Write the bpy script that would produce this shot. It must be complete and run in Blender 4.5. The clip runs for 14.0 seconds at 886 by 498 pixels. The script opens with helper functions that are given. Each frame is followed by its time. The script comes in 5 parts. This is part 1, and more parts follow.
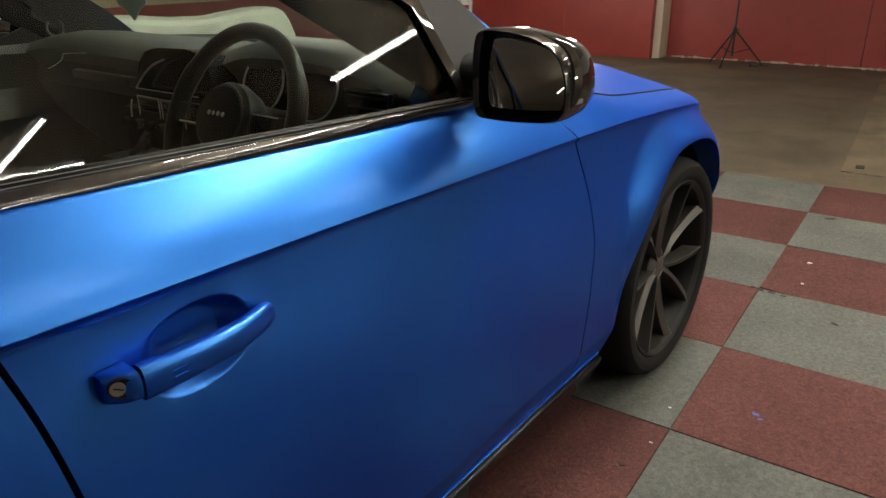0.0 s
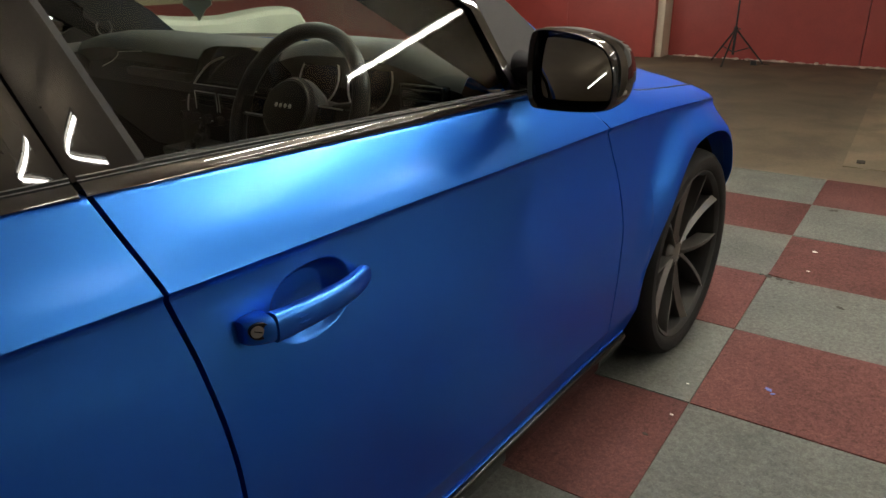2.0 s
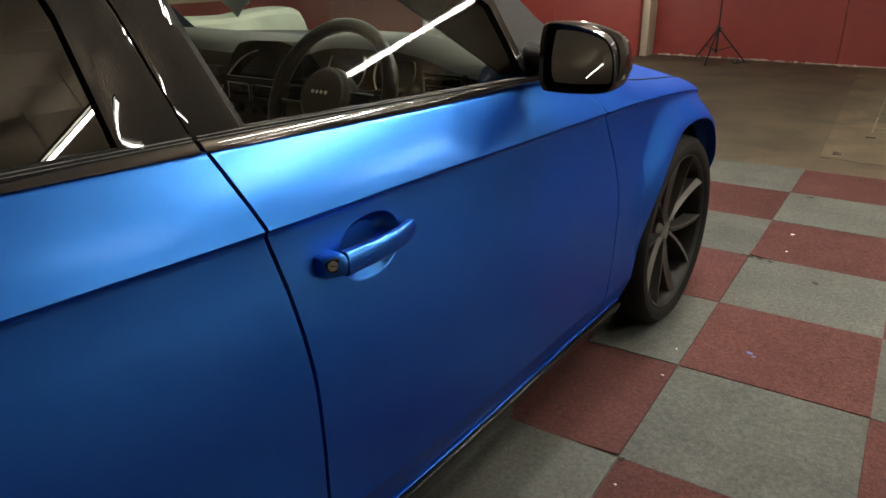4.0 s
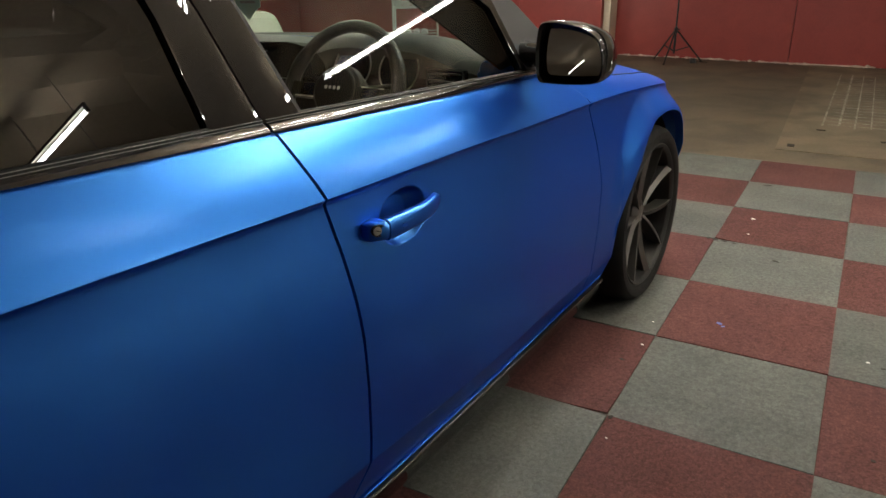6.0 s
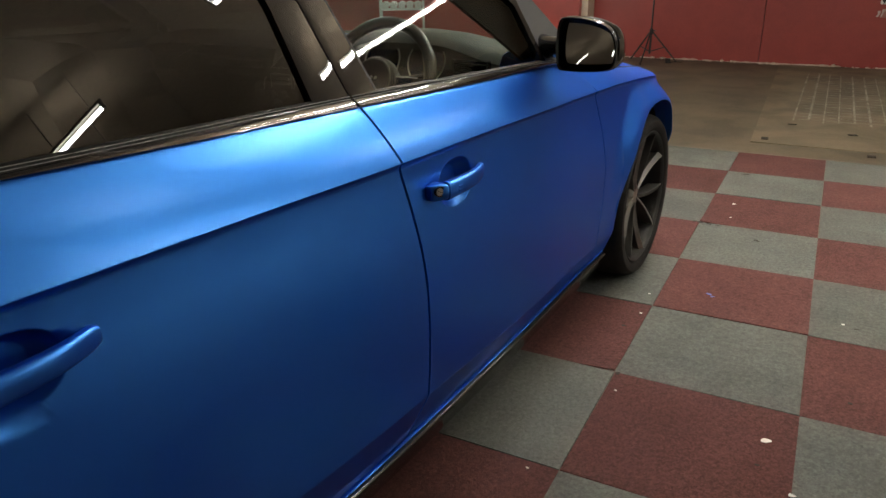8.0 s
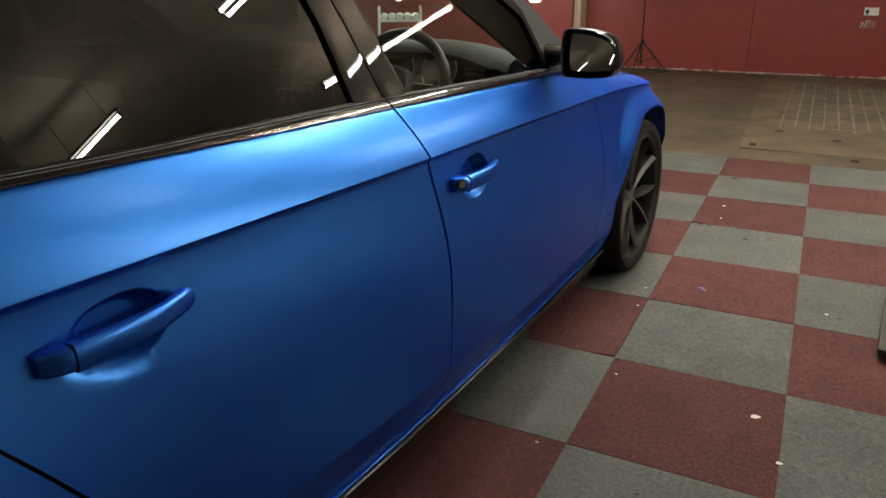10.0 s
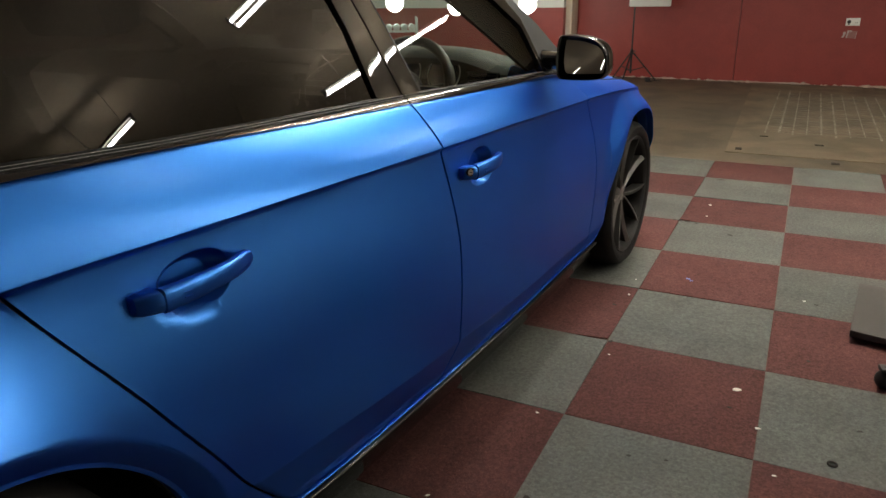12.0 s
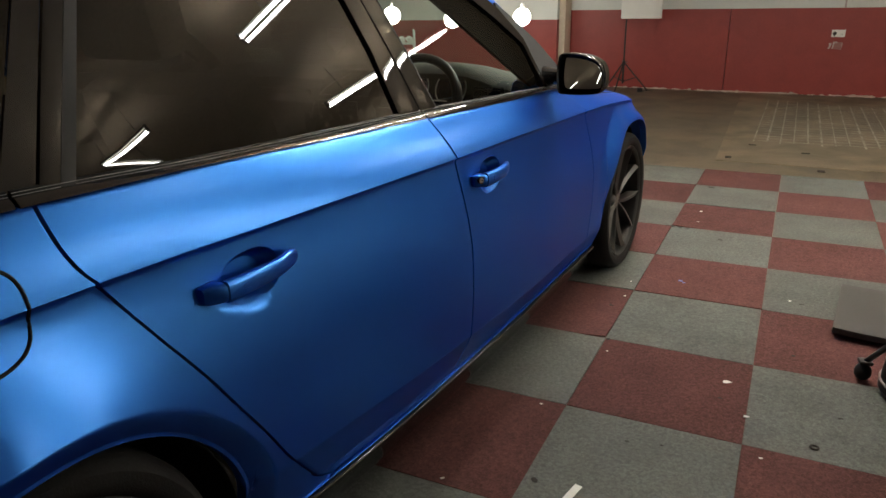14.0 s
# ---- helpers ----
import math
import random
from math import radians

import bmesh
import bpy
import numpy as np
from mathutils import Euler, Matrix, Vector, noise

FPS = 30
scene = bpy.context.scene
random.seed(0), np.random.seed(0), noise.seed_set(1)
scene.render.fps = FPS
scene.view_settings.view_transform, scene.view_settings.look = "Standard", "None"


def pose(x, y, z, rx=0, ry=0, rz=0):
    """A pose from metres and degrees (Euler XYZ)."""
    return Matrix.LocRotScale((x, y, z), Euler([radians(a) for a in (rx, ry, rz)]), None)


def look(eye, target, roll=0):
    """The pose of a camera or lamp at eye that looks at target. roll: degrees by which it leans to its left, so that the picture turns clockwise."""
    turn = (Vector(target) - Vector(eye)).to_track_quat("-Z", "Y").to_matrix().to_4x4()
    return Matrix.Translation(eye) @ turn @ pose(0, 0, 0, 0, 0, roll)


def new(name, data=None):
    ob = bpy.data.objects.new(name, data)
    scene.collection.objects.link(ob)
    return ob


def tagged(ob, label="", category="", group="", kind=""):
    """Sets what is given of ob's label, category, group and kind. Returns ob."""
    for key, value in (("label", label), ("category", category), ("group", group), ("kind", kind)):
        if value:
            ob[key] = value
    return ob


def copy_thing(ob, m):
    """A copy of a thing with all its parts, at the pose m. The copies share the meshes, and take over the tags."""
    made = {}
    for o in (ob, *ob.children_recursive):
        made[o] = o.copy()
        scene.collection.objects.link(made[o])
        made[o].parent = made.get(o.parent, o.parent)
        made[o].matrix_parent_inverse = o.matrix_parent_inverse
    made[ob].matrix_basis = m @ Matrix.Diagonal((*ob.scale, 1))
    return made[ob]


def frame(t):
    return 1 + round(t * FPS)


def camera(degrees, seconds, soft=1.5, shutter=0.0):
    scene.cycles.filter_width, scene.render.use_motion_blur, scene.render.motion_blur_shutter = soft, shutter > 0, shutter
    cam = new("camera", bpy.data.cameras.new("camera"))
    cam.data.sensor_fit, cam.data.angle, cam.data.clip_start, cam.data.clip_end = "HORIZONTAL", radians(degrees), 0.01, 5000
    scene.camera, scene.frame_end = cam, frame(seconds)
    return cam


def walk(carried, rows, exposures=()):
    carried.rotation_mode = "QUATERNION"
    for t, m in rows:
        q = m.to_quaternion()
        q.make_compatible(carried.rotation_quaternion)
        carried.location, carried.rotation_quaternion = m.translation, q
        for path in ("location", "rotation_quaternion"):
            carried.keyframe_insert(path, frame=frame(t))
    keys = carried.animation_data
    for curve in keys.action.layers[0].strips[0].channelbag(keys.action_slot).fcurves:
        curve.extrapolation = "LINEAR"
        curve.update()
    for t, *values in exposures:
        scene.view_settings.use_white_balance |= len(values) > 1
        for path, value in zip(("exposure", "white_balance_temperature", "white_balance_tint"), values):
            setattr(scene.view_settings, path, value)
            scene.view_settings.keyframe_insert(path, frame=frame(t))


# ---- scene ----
cam = camera(63.7, 14.0)
PATH = [
    (0, (0.3864, -1.0562, 1.1041), (-0.6688, 0.4686, 0.3574), -0.73),
    (0.5, (0.3755, -1.1022, 1.1084), (-0.6774, 0.4240, 0.3613), -0.72),
    (1, (0.3689, -1.1411, 1.1133), (-0.6822, 0.3853, 0.3640), -0.69),
    (1.5, (0.3677, -1.1770, 1.1120), (-0.6803, 0.3518, 0.3633), -0.73),
    (2, (0.3780, -1.2154, 1.1162), (-0.6707, 0.3130, 0.3678), -0.73),
    (2.5, (0.3888, -1.2604, 1.1177), (-0.6568, 0.2707, 0.3704), -0.79),
    (3, (0.4036, -1.3138, 1.1194), (-0.6375, 0.2199, 0.3714), -0.71),
    (5.5, (0.4385, -1.5563, 1.1238), (-0.5181, 0.0351, 0.3833), -0.86),
    (6, (0.4347, -1.6094, 1.1288), (-0.4991, -0.0042, 0.3890), -0.86),
    (6.5, (0.4274, -1.6696, 1.1299), (-0.4840, -0.0522, 0.3887), -0.86),
    (7, (0.4232, -1.7314, 1.1271), (-0.4719, -0.1041, 0.3877), -0.91),
    (7.5, (0.4172, -1.7941, 1.1245), (-0.4641, -0.1593, 0.3850), -0.82),
    (8, (0.4173, -1.8644, 1.1279), (-0.4557, -0.2221, 0.3953), -0.80),
    (10.5, (0.4459, -2.0708, 1.1398), (-0.4076, -0.4042, 0.4399), -0.84),
    (11, (0.4573, -2.1159, 1.1397), (-0.3923, -0.4442, 0.4473), -0.88),
    (11.5, (0.4696, -2.1645, 1.1381), (-0.3766, -0.4877, 0.4537), -0.89),
    (12, (0.4834, -2.2178, 1.1379), (-0.3594, -0.5369, 0.4596), -0.88),
    (12.5, (0.4960, -2.2640, 1.1410), (-0.3434, -0.5790, 0.4685), -0.90),
    (13, (0.5029, -2.2971, 1.1485), (-0.3323, -0.6076, 0.4819), -0.93),
    (13.5, (0.5075, -2.3334, 1.1599), (-0.3248, -0.6403, 0.4991), -1.01),
    (14, (0.5041, -2.3732, 1.1725), (-0.3250, -0.6762, 0.5175), -0.96),
]
walk(cam, [(t, look(eye, target, roll)) for t, eye, target, roll in PATH])

# ---- light ----
world = bpy.data.worlds.new("garage_dark")
world.use_nodes = True
world.node_tree.nodes["Background"].inputs["Color"].default_value = (0.02, 0.02, 0.022, 1)
world.node_tree.nodes["Background"].inputs["Strength"].default_value = 0.1
scene.world = world
TUBE_POWER, GLOBE_POWER, PANEL_POWER = 130.0, 34.0, 9.0
CEILING = 2.78
TUBE_Z = 2.5


# ---- materials ----
def material(name, base, rough=0.6, metal=0.0, var=0.25, scale=8.0, fine=120.0, bump=0.1, bump_dist=0.004, second=None, spec=0.5,
             coat=0.0, rough_var=0.08, piece=0.0, coat_rough=0.05, edge=0.18, blotch=0.55, stain=None):
    """A principled surface with blotches at one scale and grain at another; piece: how much each object differs from its neighbours."""
    m = bpy.data.materials.new(name)
    m.use_nodes = True
    nt = m.node_tree
    n, link = nt.nodes, nt.links.new
    p = n["Principled BSDF"]
    geo = n.new("ShaderNodeTexCoord")
    big = n.new("ShaderNodeTexNoise")
    big.inputs["Scale"].default_value, big.inputs["Detail"].default_value, big.inputs["Roughness"].default_value = scale, 5, 0.6
    small = n.new("ShaderNodeTexNoise")
    small.inputs["Scale"].default_value, small.inputs["Detail"].default_value = fine, 3
    link(geo.outputs["Object"], big.inputs["Vector"])
    link(geo.outputs["Object"], small.inputs["Vector"])
    dark = tuple(c * (1 - var) for c in base)
    light = second if second else tuple(min(1, c * (1 + var)) for c in base)
    ramp = n.new("ShaderNodeValToRGB")
    ramp.color_ramp.elements[0].position, ramp.color_ramp.elements[1].position = 0.5 - edge, 0.5 + edge
    ramp.color_ramp.elements[0].color, ramp.color_ramp.elements[1].color = (*dark, 1), (*light, 1)
    add = n.new("ShaderNodeMath")
    add.operation = "MULTIPLY_ADD"
    add.inputs[1].default_value = 1 - blotch
    link(small.outputs["Fac"], add.inputs[0])
    half = n.new("ShaderNodeMath")
    half.operation = "MULTIPLY"
    half.inputs[1].default_value = blotch
    link(big.outputs["Fac"], half.inputs[0])
    link(half.outputs[0], add.inputs[2])
    link(add.outputs[0], ramp.inputs["Fac"])
    colour = ramp.outputs["Color"]
    if piece:
        info = n.new("ShaderNodeObjectInfo")
        hsv = n.new("ShaderNodeHueSaturation")
        spread = n.new("ShaderNodeMapRange")
        spread.inputs["To Min"].default_value, spread.inputs["To Max"].default_value = 1 - piece, 1 + piece
        link(info.outputs["Random"], spread.inputs["Value"])
        link(spread.outputs["Result"], hsv.inputs["Value"])
        link(colour, hsv.inputs["Color"])
        colour = hsv.outputs["Color"]
    if stain:
        cloud, fade, mul = n.new("ShaderNodeTexNoise"), n.new("ShaderNodeMapRange"), n.new("ShaderNodeMixRGB")
        cloud.inputs["Scale"].default_value, cloud.inputs["Detail"].default_value, cloud.inputs["Distortion"].default_value = stain[0], 7, 0.6
        fade.inputs["From Min"].default_value, fade.inputs["From Max"].default_value = 0.38, 0.60
        fade.inputs["To Min"].default_value, fade.inputs["To Max"].default_value = 1 - stain[1], 1 + 0.25 * stain[1]
        mul.blend_type = "MULTIPLY"
        mul.inputs[0].default_value = 1.0
        link(geo.outputs["Object"], cloud.inputs["Vector"])
        link(cloud.outputs["Fac"], fade.inputs["Value"])
        link(colour, mul.inputs[1])
        link(fade.outputs["Result"], mul.inputs[2])
        colour = mul.outputs[0]
    link(colour, p.inputs["Base Color"])
    r = n.new("ShaderNodeMapRange")
    r.inputs["To Min"].default_value, r.inputs["To Max"].default_value = max(0.0, rough - rough_var), min(1.0, rough + rough_var)
    link(big.outputs["Fac"], r.inputs["Value"])
    link(r.outputs["Result"], p.inputs["Roughness"])
    p.inputs["Metallic"].default_value = metal
    p.inputs["Specular IOR Level"].default_value = spec
    p.inputs["Coat Weight"].default_value = coat
    p.inputs["Coat Roughness"].default_value = coat_rough
    if bump:
        b = n.new("ShaderNodeBump")
        b.inputs["Strength"].default_value, b.inputs["Distance"].default_value = bump, bump_dist
        link(small.outputs["Fac"], b.inputs["Height"])
        link(b.outputs["Normal"], p.inputs["Normal"])
    return m


def glowing(name, colour, strength):
    m = bpy.data.materials.new(name)
    m.use_nodes = True
    p = m.node_tree.nodes["Principled BSDF"]
    p.inputs["Base Color"].default_value = (0.8, 0.8, 0.8, 1)
    p.inputs["Emission Color"].default_value = (*colour, 1)
    p.inputs["Emission Strength"].default_value = strength
    return m


def glazing(name, tint, base=0.04):
    """Thin glass: clear through, a mirror towards grazing angles."""
    m = bpy.data.materials.new(name)
    m.use_nodes = True
    nt = m.node_tree
    n, link = nt.nodes, nt.links.new
    n.remove(n["Principled BSDF"])
    clear, gloss, mix, facing = n.new("ShaderNodeBsdfTransparent"), n.new("ShaderNodeBsdfGlossy"), n.new("ShaderNodeMixShader"), n.new("ShaderNodeLayerWeight")
    clear.inputs["Color"].default_value = (*tint, 1)
    gloss.inputs["Roughness"].default_value = 0.0
    power, fac = n.new("ShaderNodeMath"), n.new("ShaderNodeMath")
    power.operation, fac.operation = "POWER", "MULTIPLY_ADD"
    power.inputs[1].default_value, fac.inputs[1].default_value, fac.inputs[2].default_value = 5.0, 1 - base, base
    facing.inputs["Blend"].default_value = 0.5
    link(facing.outputs["Facing"], power.inputs[0])
    link(power.outputs[0], fac.inputs[0])
    link(fac.outputs[0], mix.inputs["Fac"])
    link(clear.outputs[0], mix.inputs[1])
    link(gloss.outputs[0], mix.inputs[2])
    link(mix.outputs[0], n["Material Output"].inputs["Surface"])
    return m


SATIN_BLUE = material("satin_blue_wrap", (0.030, 0.222, 0.72), rough=0.335, metal=1.0, var=0.035, scale=3, fine=900, bump=0.025, bump_dist=0.0006, rough_var=0.02, coat=0.55, coat_rough=0.24)
SATIN_BLUE.node_tree.nodes["Principled BSDF"].inputs["Specular Tint"].default_value = (0.40, 0.32, 0.42, 1)
# under the metallic flakes, a deep blue pigment
nt = SATIN_BLUE.node_tree
pigment, blend = nt.nodes.new("ShaderNodeBsdfDiffuse"), nt.nodes.new("ShaderNodeMixShader")
pigment.inputs["Color"].default_value = (0.006, 0.038, 0.46, 1)
blend.inputs[0].default_value = 0.30
nt.links.new(nt.nodes["Principled BSDF"].outputs[0], blend.inputs[1])
nt.links.new(pigment.outputs[0], blend.inputs[2])
nt.links.new(blend.outputs[0], nt.nodes["Material Output"].inputs["Surface"])
GLOSS_BLACK = material("gloss_black_plastic", (0.015, 0.014, 0.014), rough=0.02, var=0.1, bump=0, rough_var=0.008, spec=0.55)
SKIRT_BLACK = material("skirt_black_plastic", (0.005, 0.0047, 0.0046), rough=0.05, var=0.1, bump=0, rough_var=0.02, spec=0.4)
SATIN_BLACK = material("satin_black_plastic", (0.020, 0.019, 0.0185), rough=0.5, spec=0.22, var=0.2, bump=0.1, fine=400)
GREY_SAIL = material("charcoal_sail_plastic", (0.042, 0.041, 0.041), spec=0.16, rough=0.6, var=0.15, bump=0.06, fine=500)
PILLAR_CLOTH = material("black_pillar_cloth", (0.009, 0.0085, 0.008), rough=0.9, spec=0.04, var=0.2, bump=0.1, fine=600)
SEAL = material("rubber_seal", (0.010, 0.009, 0.009), rough=0.5, spec=0.2, var=0.2, bump=0.1, fine=300)
SEAL_GREY = material("grey_window_seal", (0.007, 0.007, 0.007), spec=0.12, rough=0.5, var=0.2, bump=0.05, fine=300)
LINER = material("wheel_arch_liner", (0.014, 0.011, 0.010), rough=0.9, var=0.3, fine=200, bump=0.3)
TYRE = material("tyre_rubber", (0.013, 0.0122, 0.0118), rough=0.75, spec=0.18, var=0.3, scale=14, fine=260, bump=0.25)
RIM = material("gunmetal_rim", (0.105, 0.098, 0.092), rough=0.42, metal=0.6, var=0.2, scale=12, fine=500, bump=0.04)
# darker copy of the rim grey: the shade inside the wheel is in this colour
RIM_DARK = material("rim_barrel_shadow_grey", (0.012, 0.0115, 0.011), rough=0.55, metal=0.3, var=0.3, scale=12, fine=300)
DISC = material("brake_steel", (0.08, 0.075, 0.07), rough=0.5, metal=0.8, var=0.3, fine=200)
CHROME = material("bright_chrome", (0.80, 0.80, 0.78), rough=0.32, metal=0.85, var=0.05, bump=0)
LOCK_METAL = material("lock_metal", (0.40, 0.38, 0.34), rough=0.36, metal=0.55, var=0.2, fine=800)
DASH = material("charcoal_dash_vinyl", (0.030, 0.034, 0.031), rough=0.5, var=0.2, scale=12, fine=700, bump=0.25, bump_dist=0.001)
LEATHER = material("black_leather", (0.017, 0.0165, 0.016), spec=0.25, rough=0.34, var=0.25, scale=20, fine=500, bump=0.25, bump_dist=0.001)
SCREEN = material("dark_screen", (0.008, 0.008, 0.009), rough=0.15, var=0.1, bump=0)
GLASS_CLEAR = glazing("clear_glass", (0.78, 0.82, 0.79), 0.034)
GLASS_DARK = glazing("privacy_glass", (0.022, 0.019, 0.018), 0.066)
GLASS_SCREEN = glazing("windscreen_glass", (0.78, 0.86, 0.82), 0.03)
SEAL_LIP = material("pale_seal_lip", (0.17, 0.165, 0.155), rough=0.3, var=0.3, scale=20, fine=300, bump=0.05)
MIRROR = material("mirror_silver", (0.42, 0.43, 0.43), rough=0.0, metal=1.0, var=0.0, bump=0, rough_var=0.0)
LAMP_LENS = material("lamp_lens", (0.22, 0.21, 0.20), rough=0.12, var=0.1, bump=0)
TAIL_RED = material("tail_lamp_red", (0.25, 0.008, 0.008), rough=0.12, var=0.1, bump=0)


def carpet_pile(name, base, flecks, piece):
    """Needle-punched carpet: flecks of two sizes, soft soiling, no two tiles alike."""
    m = bpy.data.materials.new(name)
    m.use_nodes = True
    nt = m.node_tree
    n, link = nt.nodes, nt.links.new
    p = n["Principled BSDF"]
    geo, info, shift = n.new("ShaderNodeTexCoord"), n.new("ShaderNodeObjectInfo"), n.new("ShaderNodeVectorMath")
    times = n.new("ShaderNodeMath")
    times.operation, shift.operation = "MULTIPLY", "ADD"
    times.inputs[1].default_value = 37.0
    link(info.outputs["Random"], times.inputs[0])
    link(geo.outputs["Object"], shift.inputs[0])
    link(times.outputs[0], shift.inputs[1])
    value = None
    for kind, scale, low, high in (("VORONOI", 230.0, 1 - flecks, 1 + flecks), ("NOISE", 80.0, 0.82, 1.18), ("NOISE", 420.0, 0.84, 1.16), ("NOISE", 4.5, 0.86, 1.10)):
        tex = n.new("ShaderNodeTexVoronoi" if kind == "VORONOI" else "ShaderNodeTexNoise")
        tex.inputs["Scale"].default_value = scale
        link(shift.outputs[0], tex.inputs["Vector"])
        fit = n.new("ShaderNodeMapRange")
        fit.inputs["To Min"].default_value, fit.inputs["To Max"].default_value = low, high
        if kind == "NOISE":
            tex.inputs["Detail"].default_value = 3
            fit.inputs["From Min"].default_value, fit.inputs["From Max"].default_value = 0.3, 0.7
            link(tex.outputs["Fac"], fit.inputs["Value"])
        else:
            grey = n.new("ShaderNodeRGBToBW")
            link(tex.outputs["Color"], grey.inputs[0])
            link(grey.outputs[0], fit.inputs["Value"])
        if value is None:
            value = fit.outputs["Result"]
        else:
            mul = n.new("ShaderNodeMath")
            mul.operation = "MULTIPLY"
            link(value, mul.inputs[0])
            link(fit.outputs["Result"], mul.inputs[1])
            value = mul.outputs[0]
    tone, hsv = n.new("ShaderNodeMapRange"), n.new("ShaderNodeHueSaturation")
    tone.inputs["To Min"].default_value, tone.inputs["To Max"].default_value = 1 - piece, 1 + piece
    link(info.outputs["Random"], tone.inputs["Value"])
    whole = n.new("ShaderNodeMath")
    whole.operation = "MULTIPLY"
    link(value, whole.inputs[0])
    link(tone.outputs["Result"], whole.inputs[1])
    hsv.inputs["Color"].default_value = (*base, 1)
    link(whole.outputs[0], hsv.inputs["Value"])
    link(hsv.outputs["Color"], p.inputs["Base Color"])
    p.inputs["Roughness"].default_value, p.inputs["Specular IOR Level"].default_value = 0.95, 0.1
    b = n.new("ShaderNodeBump")
    b.inputs["Strength"].default_value, b.inputs["Distance"].default_value = 0.5, 0.003
    link(value, b.inputs["Height"])
    link(b.outputs["Normal"], p.inputs["Normal"])
    return m


CARPET_RED = carpet_pile("red_carpet", (0.102, 0.0445, 0.041), 0.30, 0.12)
CARPET_GREY = carpet_pile("grey_carpet", (0.113, 0.119, 0.109), 0.18, 0.08)
CONCRETE = material("brown_concrete", (0.112, 0.088, 0.057), rough=0.6, var=0.34, scale=1.6, fine=70, bump=0.25, stain=(2.2, 0.34))
CONCRETE_LIGHT = material("buff_concrete", (0.165, 0.132, 0.086), rough=0.62, var=0.28, scale=2.2, fine=70, bump=0.25, stain=(2.6, 0.34))
WORN_PAINT = material("worn_line_paint", (0.17, 0.145, 0.10), rough=0.75, var=0.15, scale=7, fine=60, second=(0.42, 0.40, 0.34), edge=0.12)
WALL_WHITE = material("white_wall_paint", (0.62, 0.64, 0.60), rough=0.7, var=0.08, scale=2, fine=60, bump=0.2)
WALL_RED = material("red_wall_paint", (0.255, 0.032, 0.025), rough=0.5, var=0.09, scale=1.6, fine=50, bump=0.2, stain=(5.0, 0.07))
WALL_GREY = material("grey_wall", (0.20, 0.19, 0.17), rough=0.8, var=0.2, scale=2, fine=40, bump=0.2)
CREAM = material("cream_paint", (0.50, 0.43, 0.33), rough=0.65, var=0.12, scale=4, fine=60, bump=0.2)
CEIL = material("grimy_ceiling", (0.44, 0.355, 0.26), rough=0.85, var=0.15, scale=1.5, fine=40)
CLOTH = material("pale_cloth", (0.62, 0.64, 0.54), rough=0.9, var=0.12, scale=4, fine=200, bump=0.3)
TAN = material("tan_wall_paint", (0.46, 0.38, 0.24), rough=0.8, var=0.12, scale=2, fine=50, bump=0.2)
CRUMB = material("plaster_crumbs", (0.56, 0.48, 0.40), rough=0.9, var=0.3, fine=200)
BATTEN = material("grey_batten", (0.22, 0.21, 0.19), rough=0.4, var=0.05)
STAND = material("black_stand", (0.012, 0.012, 0.012), rough=0.45, var=0.2, fine=300)
PLASTIC_WHITE = material("white_plastic", (0.72, 0.72, 0.68), rough=0.35, var=0.05, fine=300)
LABEL_GREY = material("faded_label", (0.40, 0.33, 0.30), rough=0.6, var=0.3, scale=40)
LABEL_FILM = material("cloudy_label_film", (0.27, 0.115, 0.10), rough=0.4, var=0.25, scale=30)
INK = material("dark_ink", (0.05, 0.045, 0.045), rough=0.7, var=0.1)
PAD_GREY = material("grey_foam_pad", (0.052, 0.048, 0.043), rough=0.8, var=0.12, scale=9, fine=220, bump=0.3)
CHIP_WHITE = material("white_scrap", (0.75, 0.74, 0.70), rough=0.7, var=0.1)
CHIP_BLUE = material("blue_scrap", (0.05, 0.10, 0.42), rough=0.4, var=0.2)
CHIP_DARK = material("dark_scrap", (0.03, 0.025, 0.02), rough=0.9, var=0.3)
TAG_CARD = material("pale_green_card", (0.52, 0.60, 0.50), rough=0.6, var=0.08)
WIRE_WHITE = material("white_wire", (0.6, 0.62, 0.6), rough=0.4, var=0.05)
TUBE_GLOWS = {}


def tube_glow(power):
    if power not in TUBE_GLOWS:
        TUBE_GLOWS[power] = glowing("tube_glow", (1.0, 0.96, 0.86), TUBE_POWER * power)
    return TUBE_GLOWS[power]


PANEL_GLOW = glowing("panel_glow", (1.0, 0.97, 0.92), PANEL_POWER)
GLOBE_GLOW = glowing("globe_glow", (1.0, 0.95, 0.84), GLOBE_POWER)


# ---- mesh helpers ----
def finish(bm, name, mat, parent=None, sharp=32.0, label=""):
    me = bpy.data.meshes.new(name)
    bm.to_mesh(me)
    bm.free()
    me.materials.append(mat)
    me.shade_smooth()
    me.set_sharp_from_angle(angle=radians(sharp))
    ob = new(name, me)
    ob.parent = parent
    if label:
        ob["label"] = label
    return ob


def part(name, bm, mat, parent, label="", sharp=32.0):
    return finish(bm, name, mat, parent, sharp, label)


def box(bm, lo, hi, bevel=0.0, m=None):
    c = [(a + b) / 2 for a, b in zip(lo, hi)]
    s = [abs(b - a) for a, b in zip(lo, hi)]
    made = bmesh.ops.create_cube(bm, size=1, matrix=(m or Matrix()) @ Matrix.LocRotScale(c, None, s))
    if bevel:
        edges = list({e for v in made["verts"] for e in v.link_edges})
        bmesh.ops.bevel(bm, geom=edges, offset=bevel, segments=2, affect="EDGES", profile=0.6)


